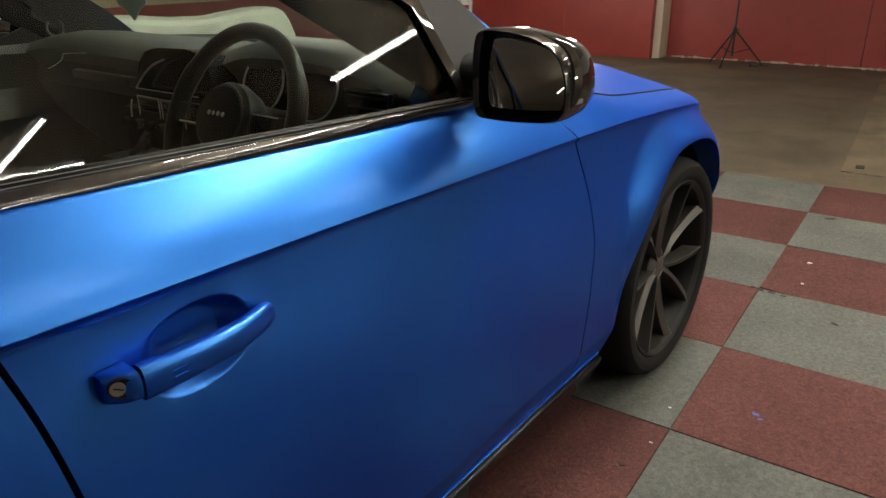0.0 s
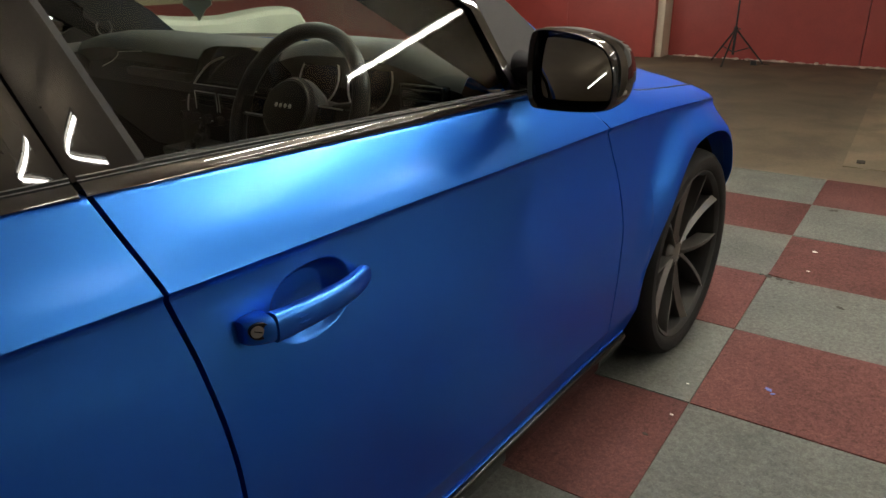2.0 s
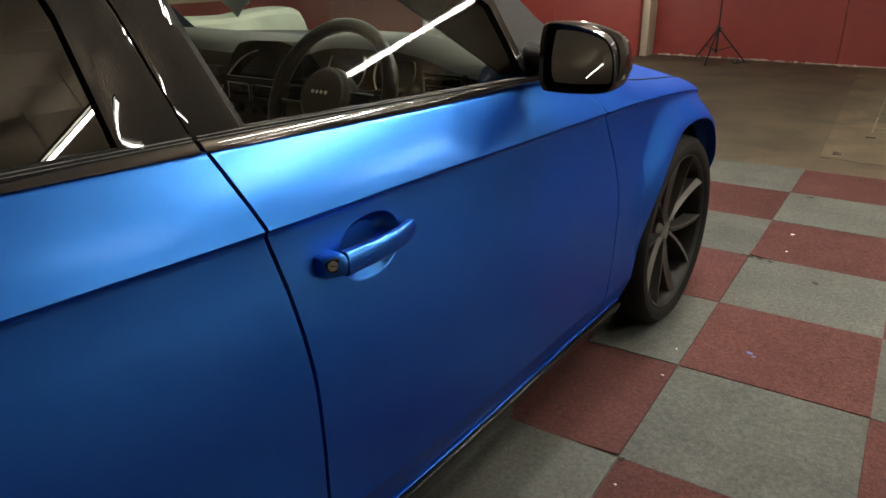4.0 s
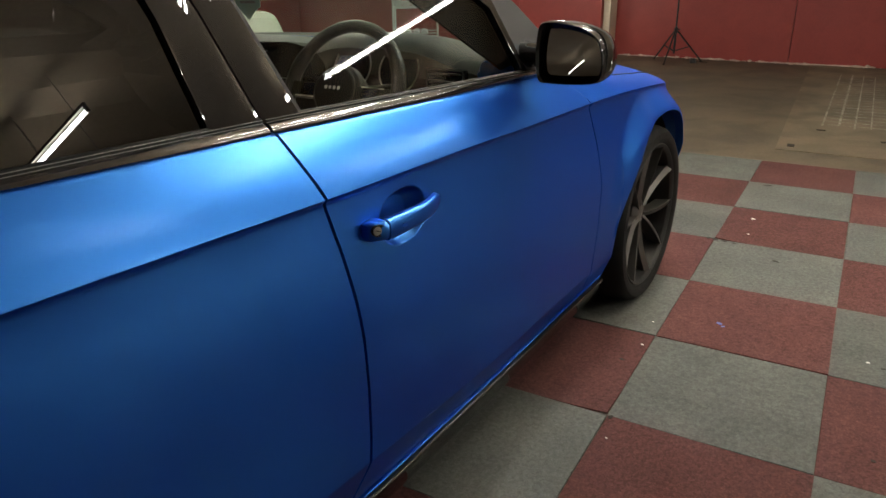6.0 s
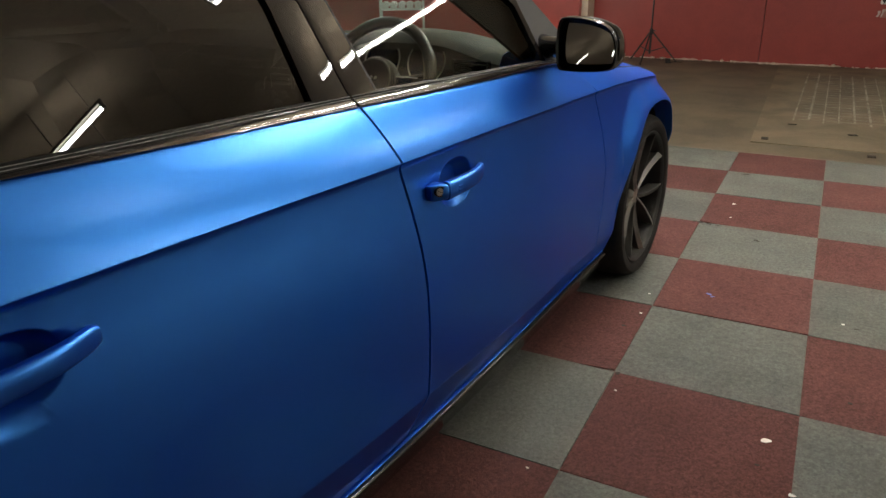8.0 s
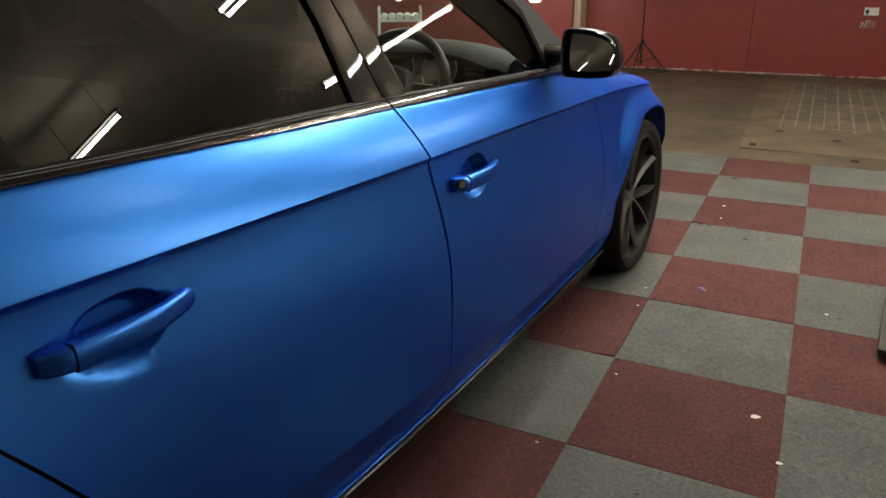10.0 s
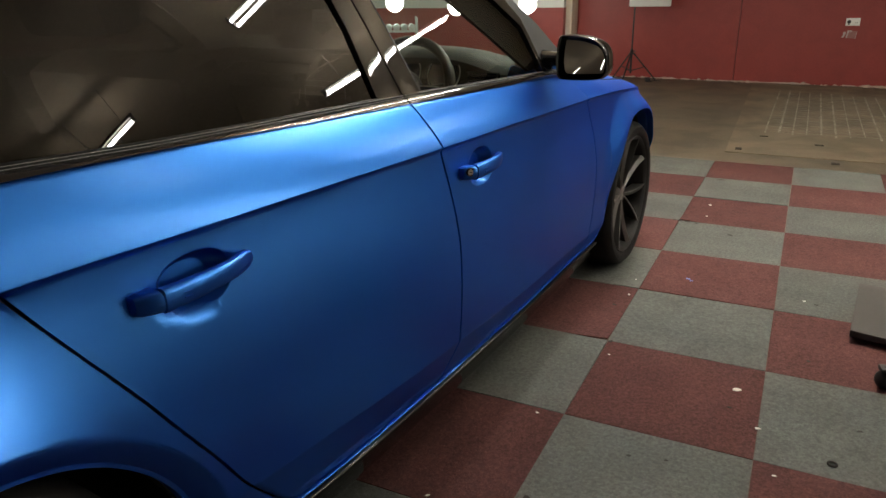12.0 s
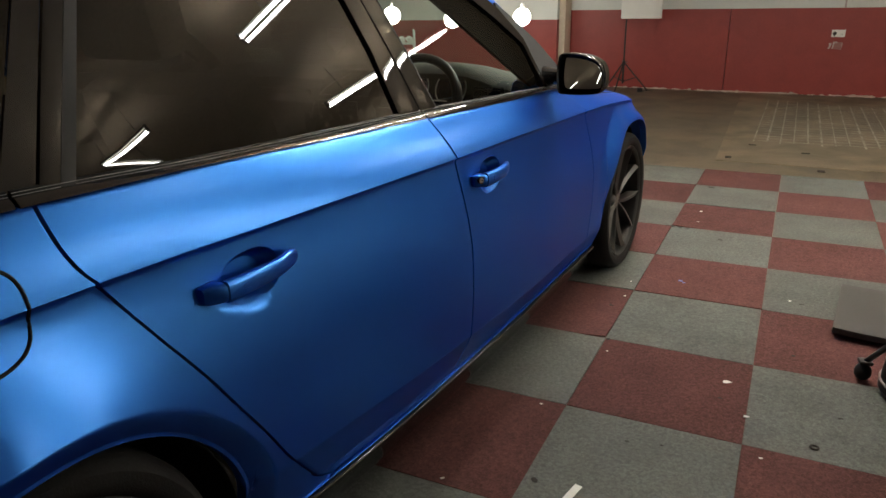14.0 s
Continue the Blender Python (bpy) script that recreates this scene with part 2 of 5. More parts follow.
def rod(bm, a, b, r, r2=None, seg=12):
    a, b = Vector(a), Vector(b)
    d = b - a
    m = Matrix.Translation((a + b) / 2) @ d.to_track_quat("Z", "Y").to_matrix().to_4x4()
    bmesh.ops.create_cone(bm, cap_ends=True, segments=seg, radius1=r, radius2=r if r2 is None else r2, depth=d.length, matrix=m)


def ball(bm, c, r, scale=(1, 1, 1), seg=20):
    bmesh.ops.create_uvsphere(bm, u_segments=seg, v_segments=seg // 2, radius=r, matrix=Matrix.LocRotScale(c, None, scale))


def sheet(bm, rows, out=None):
    """A quad grid through rows of points; out: the way its faces look."""
    vs = [[bm.verts.new(p) for p in row] for row in rows]
    faces = []
    for r0, r1 in zip(vs, vs[1:]):
        for i in range(len(r0) - 1):
            quad = [r0[i], r0[i + 1], r1[i + 1], r1[i]]
            if len({tuple(round(c, 6) for c in v.co) for v in quad}) < 3:
                continue
            faces.append(bm.faces.new(quad))
    if out is not None:
        total = Vector()
        for f in faces:
            f.normal_update()
            total += f.normal * f.calc_area()
        if total.dot(Vector(out)) < 0:
            for f in faces:
                f.normal_flip()
    return faces


def loft(bm, rings, caps=True):
    """Closed rings of equal count joined into a skin."""
    vs = [[bm.verts.new(p) for p in ring] for ring in rings]
    k = len(vs[0])
    for a, b in zip(vs, vs[1:]):
        for i in range(k):
            bm.faces.new([a[i], a[(i + 1) % k], b[(i + 1) % k], b[i]])
    if caps:
        bm.faces.new(vs[0][::-1])
        bm.faces.new(vs[-1])
    bmesh.ops.recalc_face_normals(bm, faces=bm.faces[:])


def wire(bm, pts, r, seg=6):
    """One round skin along a line of points."""
    pts = [Vector(p) for p in pts]
    rings = []
    for i, p in enumerate(pts):
        way = (pts[min(i + 1, len(pts) - 1)] - pts[max(i - 1, 0)]).normalized()
        a = way.cross(Vector((0.3, 0.2, 1))).normalized()
        b = way.cross(a)
        rings.append([p + r * (a * math.cos(2 * math.pi * k / seg) + b * math.sin(2 * math.pi * k / seg)) for k in range(seg)])
    loft(bm, rings)


def flange(bm, way):
    """Turns the open border of a sheet inwards, so that joints have depth."""
    edges = [e for e in bm.edges if e.is_boundary]
    made = bmesh.ops.extrude_edge_only(bm, edges=edges)
    for v in (g for g in made["geom"] if isinstance(g, bmesh.types.BMVert)):
        v.co += Vector(way)


def spline(knots):
    """A smooth function through knots (x, y), monotone between them."""
    xs, ys = np.array([k[0] for k in knots], float), np.array([k[1] for k in knots], float)
    h, d = np.diff(xs), np.diff(ys) / np.diff(xs)
    m = np.zeros(len(xs))
    m[0], m[-1] = d[0], d[-1]
    for i in range(1, len(xs) - 1):
        if d[i - 1] * d[i] > 0:
            w1, w2 = 2 * h[i] + h[i - 1], h[i] + 2 * h[i - 1]
            m[i] = (w1 + w2) / (w1 / d[i - 1] + w2 / d[i])

    def f(x):
        i = min(max(int(np.searchsorted(xs, x)) - 1, 0), len(h) - 1)
        t = (x - xs[i]) / h[i]
        if t < 0:
            return float(ys[0] + m[0] * (x - xs[0]))
        if t > 1:
            return float(ys[-1] + m[-1] * (x - xs[-1]))
        return float(ys[i] * (1 + 2 * t) * (1 - t) ** 2 + m[i] * h[i] * t * (1 - t) ** 2 + ys[i + 1] * t * t * (3 - 2 * t) + m[i + 1] * h[i] * t * t * (t - 1))

    return f


def curve_ring(points, per=4):
    """A closed smooth ring through the points (Catmull-Rom)."""
    pts, out = [Vector(p) for p in points], []
    k = len(pts)
    for i in range(k):
        a, b, c, d = pts[i - 1], pts[i], pts[(i + 1) % k], pts[(i + 2) % k]
        for j in range(per):
            t = j / per
            out.append(0.5 * (2 * b + (c - a) * t + (2 * a - 5 * b + 4 * c - d) * t * t + (3 * b - a - 3 * c + d) * t ** 3))
    return out


def plate(bm, outline, way):
    """A flat outline given thickness."""
    vs = [bm.verts.new(p) for p in outline]
    f = bm.faces.new(vs)
    made = bmesh.ops.extrude_face_region(bm, geom=[f])
    for v in (g for g in made["geom"] if isinstance(g, bmesh.types.BMVert)):
        v.co += Vector(way)
    bmesh.ops.recalc_face_normals(bm, faces=bm.faces[:])


def flip_side(ob, parent):
    """The same part for the other side of the car."""
    me = ob.data.copy()
    me.transform(Matrix.Diagonal((-1, 1, 1, 1)))
    me.flip_normals()
    twin = new(ob.name.split(".")[0], me)
    twin.parent = parent
    if "label" in ob:
        twin["label"] = ob["label"]
    return twin


def spread(a, b, n):
    return [a + (b - a) * i / n for i in range(n + 1)]


# ---- setting ----
def slab(name, lo, hi, mat, label, category, kind="structure", bevel=0.0):
    bm = bmesh.new()
    box(bm, lo, hi, bevel)
    return tagged(finish(bm, name, mat), label, category, kind=kind)


WALL_Y = 7.86        # the far wall at x = -0.35
ROOM = (-7.5, 6.5, -8.5)
slab("floor", (ROOM[0], ROOM[2], -0.2), (ROOM[1], 9.0, -0.006), CONCRETE, "stained brown concrete floor of an underground garage", "floor")
bm = bmesh.new()
plate(bm, [(0.03, 3.36, -0.006), (6.0, 3.36, -0.006), (6.0, 7.4, -0.006), (-0.10, 7.75, -0.006)], (0, 0, 0.004))
tagged(finish(bm, "pavement", CONCRETE_LIGHT), "paler buff concrete slab in front of the garage wall", "concrete slab", kind="structure")


def wall_y(x):
    return WALL_Y - 0.05 * (x + 0.35)


def wall_band(name, x0, x1, z0, z1, mat, label, back=0.0, depth=0.2):
    """A stretch of the far wall."""
    bm = bmesh.new()
    pts = [(x0, wall_y(x0) + back, z0), (x1, wall_y(x1) + back, z0), (x1, wall_y(x1) + back + depth, z0), (x0, wall_y(x0) + back + depth, z0)]
    plate(bm, pts, (0, 0, z1 - z0))
    return tagged(finish(bm, name, mat), label, "wall", kind="structure")


wall_band("wall_north_1", -2.5, -0.352, -0.2, 1.03, WALL_RED, "dark red painted lower wall of the garage")
wall_band("wall_north_2", -0.345, 6.5, -0.2, 1.03, WALL_RED, "dark red painted lower wall with scuffed paint", back=0.004)
wall_band("wall_north_3", -2.5, 6.5, 1.03, CEILING, WALL_WHITE, "white painted upper wall above the red dado", back=0.002)
bm = bmesh.new()
box(bm, (-7.5, 7.60, -0.2), (-2.56, 8.1, 0.915), 0)
tagged(finish(bm, "wall_north_4", WALL_RED), "red painted lower wall beside the cream column", "wall", kind="structure")
bm = bmesh.new()
box(bm, (-7.5, 7.602, 0.915), (-2.56, 8.1, CEILING), 0)
tagged(finish(bm, "wall_north_5", WALL_WHITE), "white painted upper wall beside the cream column", "wall", kind="structure")
bm = bmesh.new()
box(bm, (-2.56, 7.69, -0.05), (-2.47, 8.1, CEILING), 0.008)
tagged(finish(bm, "column", CREAM), "cream painted square column in the red wall", "column", kind="structure")
bm = bmesh.new()
box(bm, (-3.72, 7.592, -0.006), (-3.69, 7.6, 0.91), 0.002)
tagged(finish(bm, "trim", WALL_RED), "red painted joint cover strip on the wall", "trim", kind="structure")
for name, lo, hi in (("wall_east", (6.5, -8.7, -0.2), (6.7, 8.1, CEILING)), ("wall_south", (-7.5, -8.7, -0.2), (6.5, -8.5, CEILING))):
    slab(name, (lo[0], lo[1], 1.05), hi, WALL_GREY, "grey unpainted upper wall of the garage", "wall")
    slab(name, lo, (hi[0], hi[1], 1.05), WALL_GREY, "grey unpainted lower wall of the garage", "wall")
slab("wall_west_1", (-7.7, -8.7, -0.2), (-7.5, 8.1, 0.67), WALL_RED, "red painted lower wall at the garage's side", "wall")
slab("wall_west_2", (-7.7, -8.7, 0.67), (-7.502, 8.1, CEILING), TAN, "tan painted upper wall at the garage's side", "wall")
# unseen white reflector, added on the east wall to brighten the car's flank
slab("wall_east_panel", (6.46, -6.0, 0.02), (6.497, 5.4, 2.6), WALL_WHITE, "unseen white panel added to bounce light onto the car's flank", "wall")
slab("ceiling", (-7.7, -8.7, CEILING), (6.7, 8.2, CEILING + 0.2), CEIL, "grimy painted concrete ceiling of the garage", "ceiling")

# crumbs of plaster along the foot of the wall
rng = random.Random(4)
bm = bmesh.new()
for _ in range(3600):
    x = rng.uniform(-2.4, 3.0)
    if rng.random() > 0.08 + 0.9 * max(0, noise.noise((x * 2.3, 0, 1)) + noise.noise((x * 9.0, 3, 1)) * 0.6):
        continue
    y = wall_y(x) - abs(rng.gauss(0.0, 0.03)) - 0.004
    s = min(rng.lognormvariate(-4.8, 0.65), 0.034)
    bmesh.ops.create_icosphere(bm, subdivisions=1, radius=s, matrix=pose(x, y, -0.004 + s * 0.3, 0, 0, rng.uniform(0, 180)) @ Matrix.Diagonal((rng.uniform(0.8, 2.0), rng.uniform(0.6, 1.0), rng.uniform(0.3, 0.7), 1)))
# the broken lower edge of the plaster
x = -2.4
while x < 3.0:
    step = rng.uniform(0.012, 0.035)
    h = 0.016 * (noise.noise((x * 2.1, 7, 2)) + 0.7 * noise.noise((x * 11.0, 1, 5)) + 0.28)
    if h > 0.003:
        box(bm, (x, wall_y(x) - rng.uniform(0.006, 0.02), -0.006), (x + step, wall_y(x) + 0.004, h), 0.0015)
    x += step
tagged(finish(bm, "plaster_crumbs", CRUMB), "crumbs of flaked plaster along the foot of the wall", "debris", kind="stuff")

# worn grid of painted lines on the slab
bm = bmesh.new()
for i in range(17):
    x = 0.24 + i * 0.105
    y0 = 4.25 + 0.05 * math.sin(i * 2.1)
    box(bm, (x, y0, -0.0025), (x + 0.013 + 0.004 * math.sin(i * 1.7), 7.15 - 0.04 * i, -0.0008))
for j in range(20):
    y = 4.30 + j * 0.13
    box(bm, (0.28 + 0.03 * math.sin(j * 5.0), y, -0.0025), (1.95, y + 0.013, -0.0012))
tagged(finish(bm, "floor_grid_marking", WORN_PAINT), "worn whitish grid of lines painted on the concrete", "floor marking", kind="stuff")


def floor_plate(cx, cy, sx, sy, turn):
    bm = bmesh.new()
    box(bm, (-sx / 2, -sy / 2, 0), (sx / 2, sy / 2, 0.004), 0.0012)
    ob = tagged(finish(bm, "floor_plate", CHIP_DARK), "small dark rusty cover plate let into the concrete", "floor plate", "floor plates")
    ob.matrix_world = pose(cx, cy, -0.0025, 0, 0, turn)


for row in ((0.11, 3.50, 0.045, 0.08, 3), (0.65, 3.85, 0.06, 0.04, 10), (0.25, 4.08, 0.06, 0.025, 4), (0.75, 3.22, 0.05, 0.06, 0)):
    floor_plate(*row)


# ---- wall socket, cable, label ----
socket = tagged(new("wall_socket"), "white double wall socket with a black plug on red wall", "wall socket")
socket.matrix_world = pose(0.90, wall_y(0.90) + 0.003, 0.735, 0, 0, -2.9)
bm = bmesh.new()
box(bm, (-0.074, -0.012, -0.043), (0.074, 0.0, 0.043), 0.004)
part("face_plate", bm, PLASTIC_WHITE, socket)
bm = bmesh.new()
rod(bm, (-0.040, -0.012, 0.0), (-0.040, -0.040, 0.0), 0.0215, 0.018, seg=24)
box(bm, (-0.047, -0.036, -0.036), (-0.033, -0.020, -0.010), 0.004)
part("plug", bm, STAND, socket, "round black mains plug")
for sx in (-0.036, 0.036):
    bm = bmesh.new()
    box(bm, (sx - 0.007, -0.016, 0.018), (sx + 0.007, -0.012, 0.034), 0.001)
    part("switch", bm, PLASTIC_WHITE, socket)
bm = bmesh.new()
for px in (-0.008, 0.008):
    box(bm, (0.036 + px - 0.003, -0.0135, -0.012), (0.036 + px + 0.003, -0.0118, -0.004))
part("socket_holes", bm, INK, socket)
label = tagged(new("wall_sticker"), "torn translucent remains of a label below the socket", "sticker")
label.matrix_world = pose(0.885, wall_y(0.885) + 0.003, 0.595, 0, 3, -2.9)
bm = bmesh.new()
plate(bm, [(-0.038, -0.0012, -0.044), (0.070, -0.0012, -0.046), (0.074, -0.0012, 0.040), (-0.030, -0.0012, 0.044)], (0, 0.0012, 0))
part("sheet", bm, LABEL_FILM, label)
for shape in ([(-0.030, 0.044), (-0.004, 0.040), (-0.012, 0.012), (-0.022, -0.040), (-0.036, -0.044), (-0.030, -0.005)], [(-0.046, -0.020), (-0.040, 0.006), (-0.046, 0.026), (-0.074, 0.020), (-0.066, -0.010), (-0.078, -0.044), (-0.056, -0.042)], [(0.066, -0.046), (0.070, -0.046), (0.074, 0.040), (0.069, 0.038)], [(0.0, 0.022), (0.020, 0.034), (0.012, 0.046), (-0.006, 0.046)]):
    bm = bmesh.new()
    plate(bm, [(x, -0.003, z) for x, z in shape], (0, 0.0012, 0))
    part("torn_edge", bm, LABEL_GREY, label, "whitish torn paper")
bm = bmesh.new()
rod(bm, (0.93, wall_y(0.93) - 0.008, 1.032), (0.93, wall_y(0.93) - 0.008, CEILING), 0.009, seg=10)
tagged(finish(bm, "cable_conduit", LABEL_GREY), "thin grey cable conduit up the white wall", "conduit")


# ---- strip lights ----
def strip_light(a, b, tubes=1, gap=0.075, power=1.0):
    """A batten on the ceiling from a to b, with one or two bare tubes, real or added as fill; power scales their glow.
    """
    a, b = Vector((*a, TUBE_Z)), Vector((*b, TUBE_Z))
    way = (b - a).normalized()
    light = tagged(new("strip_light"), "bare fluorescent tubes on a slim grey ceiling batten, real or added as fill", "strip light", "ceiling strip lights")
    light.matrix_world = Matrix.Translation((a + b) / 2) @ Matrix.Rotation(math.atan2(way.y, way.x), 4, "Z")
    half = (b - a).length / 2
    bm = bmesh.new()
    box(bm, (-half - 0.012, -0.009, 0.026), (half + 0.012, 0.009, 0.042), 0.004)
    part("batten", bm, BATTEN, light)
    for e in (-0.7, 0.7):
        bm = bmesh.new()
        rod(bm, (e * half, 0, 0.040), (e * half, 0, CEILING - TUBE_Z), 0.002, seg=8)
        part("hanger", bm, BATTEN, light)
    for k in range(tubes):
        y = (k - (tubes - 1) / 2) * gap
        bm = bmesh.new()
        rod(bm, (-half, y, 0), (half, y, 0), 0.010, seg=12)
        part("tube", bm, tube_glow(power), light, "glowing white tube")
        for e in (-1, 1):
            bm = bmesh.new()
            box(bm, (e * half - 0.007, min(y - 0.011, -0.008), -0.011), (e * half + 0.007, max(y + 0.011, 0.008), 0.032), 0.003)
            part("lamp_holder", bm, BATTEN, light)


strip_light((1.75, 0.19), (2.11, -0.01), power=1.0)
strip_light((1.14, 0.60), (0.02, 1.25), 2, power=1.0)
strip_light((1.96, 1.88), (1.34, 2.95), 2, 0.034, power=0.7)
strip_light((2.17, 0.42), (2.125, 0.0), power=0.5)
strip_light((-0.16, 0.3), (-0.16, 2.5), power=2.8)
# the next five are unseen fill lamps, added to brighten flank, cabin and far end
strip_light((-2.6, -1.2), (-2.6, -2.4), 2)
strip_light((-2.6, 2.2), (-2.6, 1.0), 2)
strip_light((5.7, 0.95), (5.7, 4.2), 2, power=1.1)
strip_light((2.7, 3.2), (2.7, 4.4), 2, power=0.25)
strip_light((-0.2, 4.2), (-1.4, 4.2), power=0.75)
strip_light((-0.62, -5.9), (-0.2, -4.7), power=0.1)
strip_light((0.42, -4.75), (0.42, -3.65), power=0.1)

# unseen frosted light panel, added on the south wall so the far mirror's glass shines
panel = tagged(new("wall_lamp"), "unseen frosted white lamp added to fill the far mirror's glass", "wall lamp")
panel.matrix_world = pose(-5.0, -8.5, 1.55)
bm = bmesh.new()
box(bm, (-1.0, 0.0, -0.75), (1.0, 0.05, 0.75), 0.01)
part("housing", bm, BATTEN, panel)
bm = bmesh.new()
box(bm, (-0.96, 0.05, -0.71), (0.96, 0.06, 0.71), 0.004)
part("diffuser", bm, PANEL_GLOW, panel, "glowing frosted diffuser")


# ---- lamps and stand by the far wall ----
def tripod(top_z, spread_r, turn, hub_z, m, label, foot_z=0.0):
    root = tagged(new("light_stand"), label, "light stand")
    root.matrix_world = m
    bm = bmesh.new()
    rod(bm, (0, 0, 0.10), (0, 0, hub_z + 0.05), 0.014)
    rod(bm, (0, 0, hub_z), (0, 0, top_z), 0.0095)
    part("pole", bm, STAND, root)
    bm = bmesh.new()
    rod(bm, (0, 0, hub_z - 0.02), (0, 0, hub_z + 0.04), 0.022)
    rod(bm, (0, 0, hub_z + 0.02), (0.05, 0, hub_z + 0.02), 0.007)
    part("collar", bm, STAND, root)
    for k in range(3):
        a = radians(turn + 120 * k)
        c, s = math.cos(a), math.sin(a)
        bm = bmesh.new()
        rod(bm, (0.02 * c, 0.02 * s, hub_z), (spread_r * c, spread_r * s, foot_z + 0.012), 0.009)
        ball(bm, (spread_r * c, spread_r * s, foot_z + 0.012), 0.013, seg=10)
        rod(bm, (0.012 * c, 0.012 * s, 0.13), (0.55 * spread_r * c, 0.55 * spread_r * s, hub_z * 0.5), 0.006)
        part("leg", bm, STAND, root)
    return root


stand = tripod(1.40, 0.33, 25, 0.36, pose(-1.59, 7.50, -0.006), "black tripod light stand in front of red wall")
bm = bmesh.new()
box(bm, (-0.07, -0.03, 0.93), (0.45, 0.0, 1.55), 0.012)
ob = part("panel", bm, PLASTIC_WHITE, stand, "white square light panel")
bm = bmesh.new()
box(bm, (-0.05, 0.0, 1.15), (0.05, 0.03, 1.35), 0.006)
part("panel_bracket", bm, STAND, stand)
ballast = tagged(new("ballast_box"), "small black power supply on the concrete", "power supply")
ballast.matrix_world = pose(-1.36, 7.50, -0.006, 0, 0, 20)
bm = bmesh.new()
box(bm, (-0.03, -0.045, 0), (0.03, 0.045, 0.05), 0.006)
part("case", bm, STAND, ballast)
bm = bmesh.new()
for k in range(14):
    a0, a1 = radians(18 * k), radians(18 * (k + 1))
    rod(bm, (0.08 + 0.09 * math.cos(a0), 0.02 + 0.05 * math.sin(a0), 0.004), (0.08 + 0.09 * math.cos(a1), 0.02 + 0.05 * math.sin(a1), 0.004), 0.004, seg=8)
part("cord", bm, STAND, ballast)


def globe_lamp(x, y, z, r=0.105):
    """A glowing globe on a cord from the ceiling."""
    lamp = tagged(new("globe_lamp"), "glowing white globe lamp hanging on a thin white cord", "lamp", "globe lamps")
    lamp.matrix_world = pose(x, y, 0)
    bm = bmesh.new()
    rod(bm, (0, 0, z + r - 0.02), (0, 0, z + r + 0.05), 0.024)
    part("lamp_holder", bm, PLASTIC_WHITE, lamp)
    bm = bmesh.new()
    rod(bm, (0, 0, z + r + 0.05), (0, 0, CEILING), 0.003, seg=8)
    part("cord", bm, PLASTIC_WHITE, lamp, "thin white cord")
    bm = bmesh.new()
    ball(bm, (0, 0, z), r, seg=28)
    part("globe", bm, GLOBE_GLOW, lamp, "glowing white globe")


globe_lamp(-2.62, 6.34, 0.98)
globe_lamp(-3.45, 6.10, 0.965)
globe_lamp(-4.10, 5.72, 1.02)

# ---- draped workbench beyond the car ----
bench = tagged(new("workbench"), "low workbench draped with a pale crumpled cloth", "workbench")
bench.matrix_world = pose(-3.25, 2.49, -0.006, 0, 0, 55)
bm = bmesh.new()
rows = []
for u in spread(0, 1, 60):
    x = -1.75 * u
    top = 0.775 + 0.06 * math.exp(-((u - 0.10) / 0.17) ** 2) + 0.03 * math.exp(-((u - 0.62) / 0.14) ** 2) + 0.006 * noise.noise((u * 14, 0, 3))
    top -= 0.14 * max(0, 1 - u / 0.05) ** 2
    row = []
    for y, z in ((-0.06, 0.0), (-0.05, 0.25), (-0.03, 0.55), (-0.012, top - 0.03), (0.02, top), (0.2, top + 0.004), (0.45, top - 0.004), (0.62, top - 0.01), (0.66, top - 0.05), (0.69, 0.4), (0.72, 0.0)):
        fold = 0.02 * math.sin(u * 38 + 2 * noise.noise((u * 6, 1, 1))) * (1 if z < 0.6 else 0)
        row.append((x, y + (fold if y < 0.3 else -fold), z))
    rows.append(row)
sheet(bm, rows, (0, 0, 1))
part("cloth", bm, CLOTH, bench, "pale crumpled cloth")
for x in (-0.12, -1.6):
    for y in (0.06, 0.58):
        bm = bmesh.new()
        box(bm, (x - 0.03, y - 0.03, 0), (x + 0.03, y + 0.03, 0.70), 0.004)
        part("leg", bm, STAND, bench)
bm = bmesh.new()
box(bm, (-1.70, 0.02, 0.70), (-0.06, 0.60, 0.735), 0.004)
part("bench_top", bm, STAND, bench)

# ---- wire trolley with rolls, seen through the windscreen ----
rack = tagged(new("wire_trolley"), "white wire trolley with rolls of film on its shelves", "trolley")
rack.matrix_world = pose(-3.42, 4.56, -0.006, 0, 0, 30)
for sx in (-0.21, 0.21):
    for sy in (-0.16, 0.16):
        bm = bmesh.new()
        rod(bm, (sx, sy, 0.05), (sx, sy, 0.90), 0.009)
        part("post", bm, WIRE_WHITE, rack)
        bm = bmesh.new()
        bmesh.ops.create_cone(bm, cap_ends=True, segments=14, radius1=0.03, radius2=0.03, depth=0.02, matrix=pose(sx, sy, 0.03, 90, 0, 0))
        part("castor", bm, STAND, rack)
for z in (0.20, 0.48, 0.76):
    bm = bmesh.new()
    for k in range(9):
        y = -0.16 + 0.04 * k
        rod(bm, (-0.21, y, z), (0.21, y, z), 0.004, seg=6)
    for sx in (-0.21, 0.21):
        rod(bm, (sx, -0.16, z), (sx, 0.16, z), 0.006, seg=6)
    for sy in (-0.16, 0.16):
        rod(bm, (-0.21, sy, z + 0.05), (0.21, sy, z + 0.05), 0.005, seg=6)
    part("shelf", bm, WIRE_WHITE, rack)


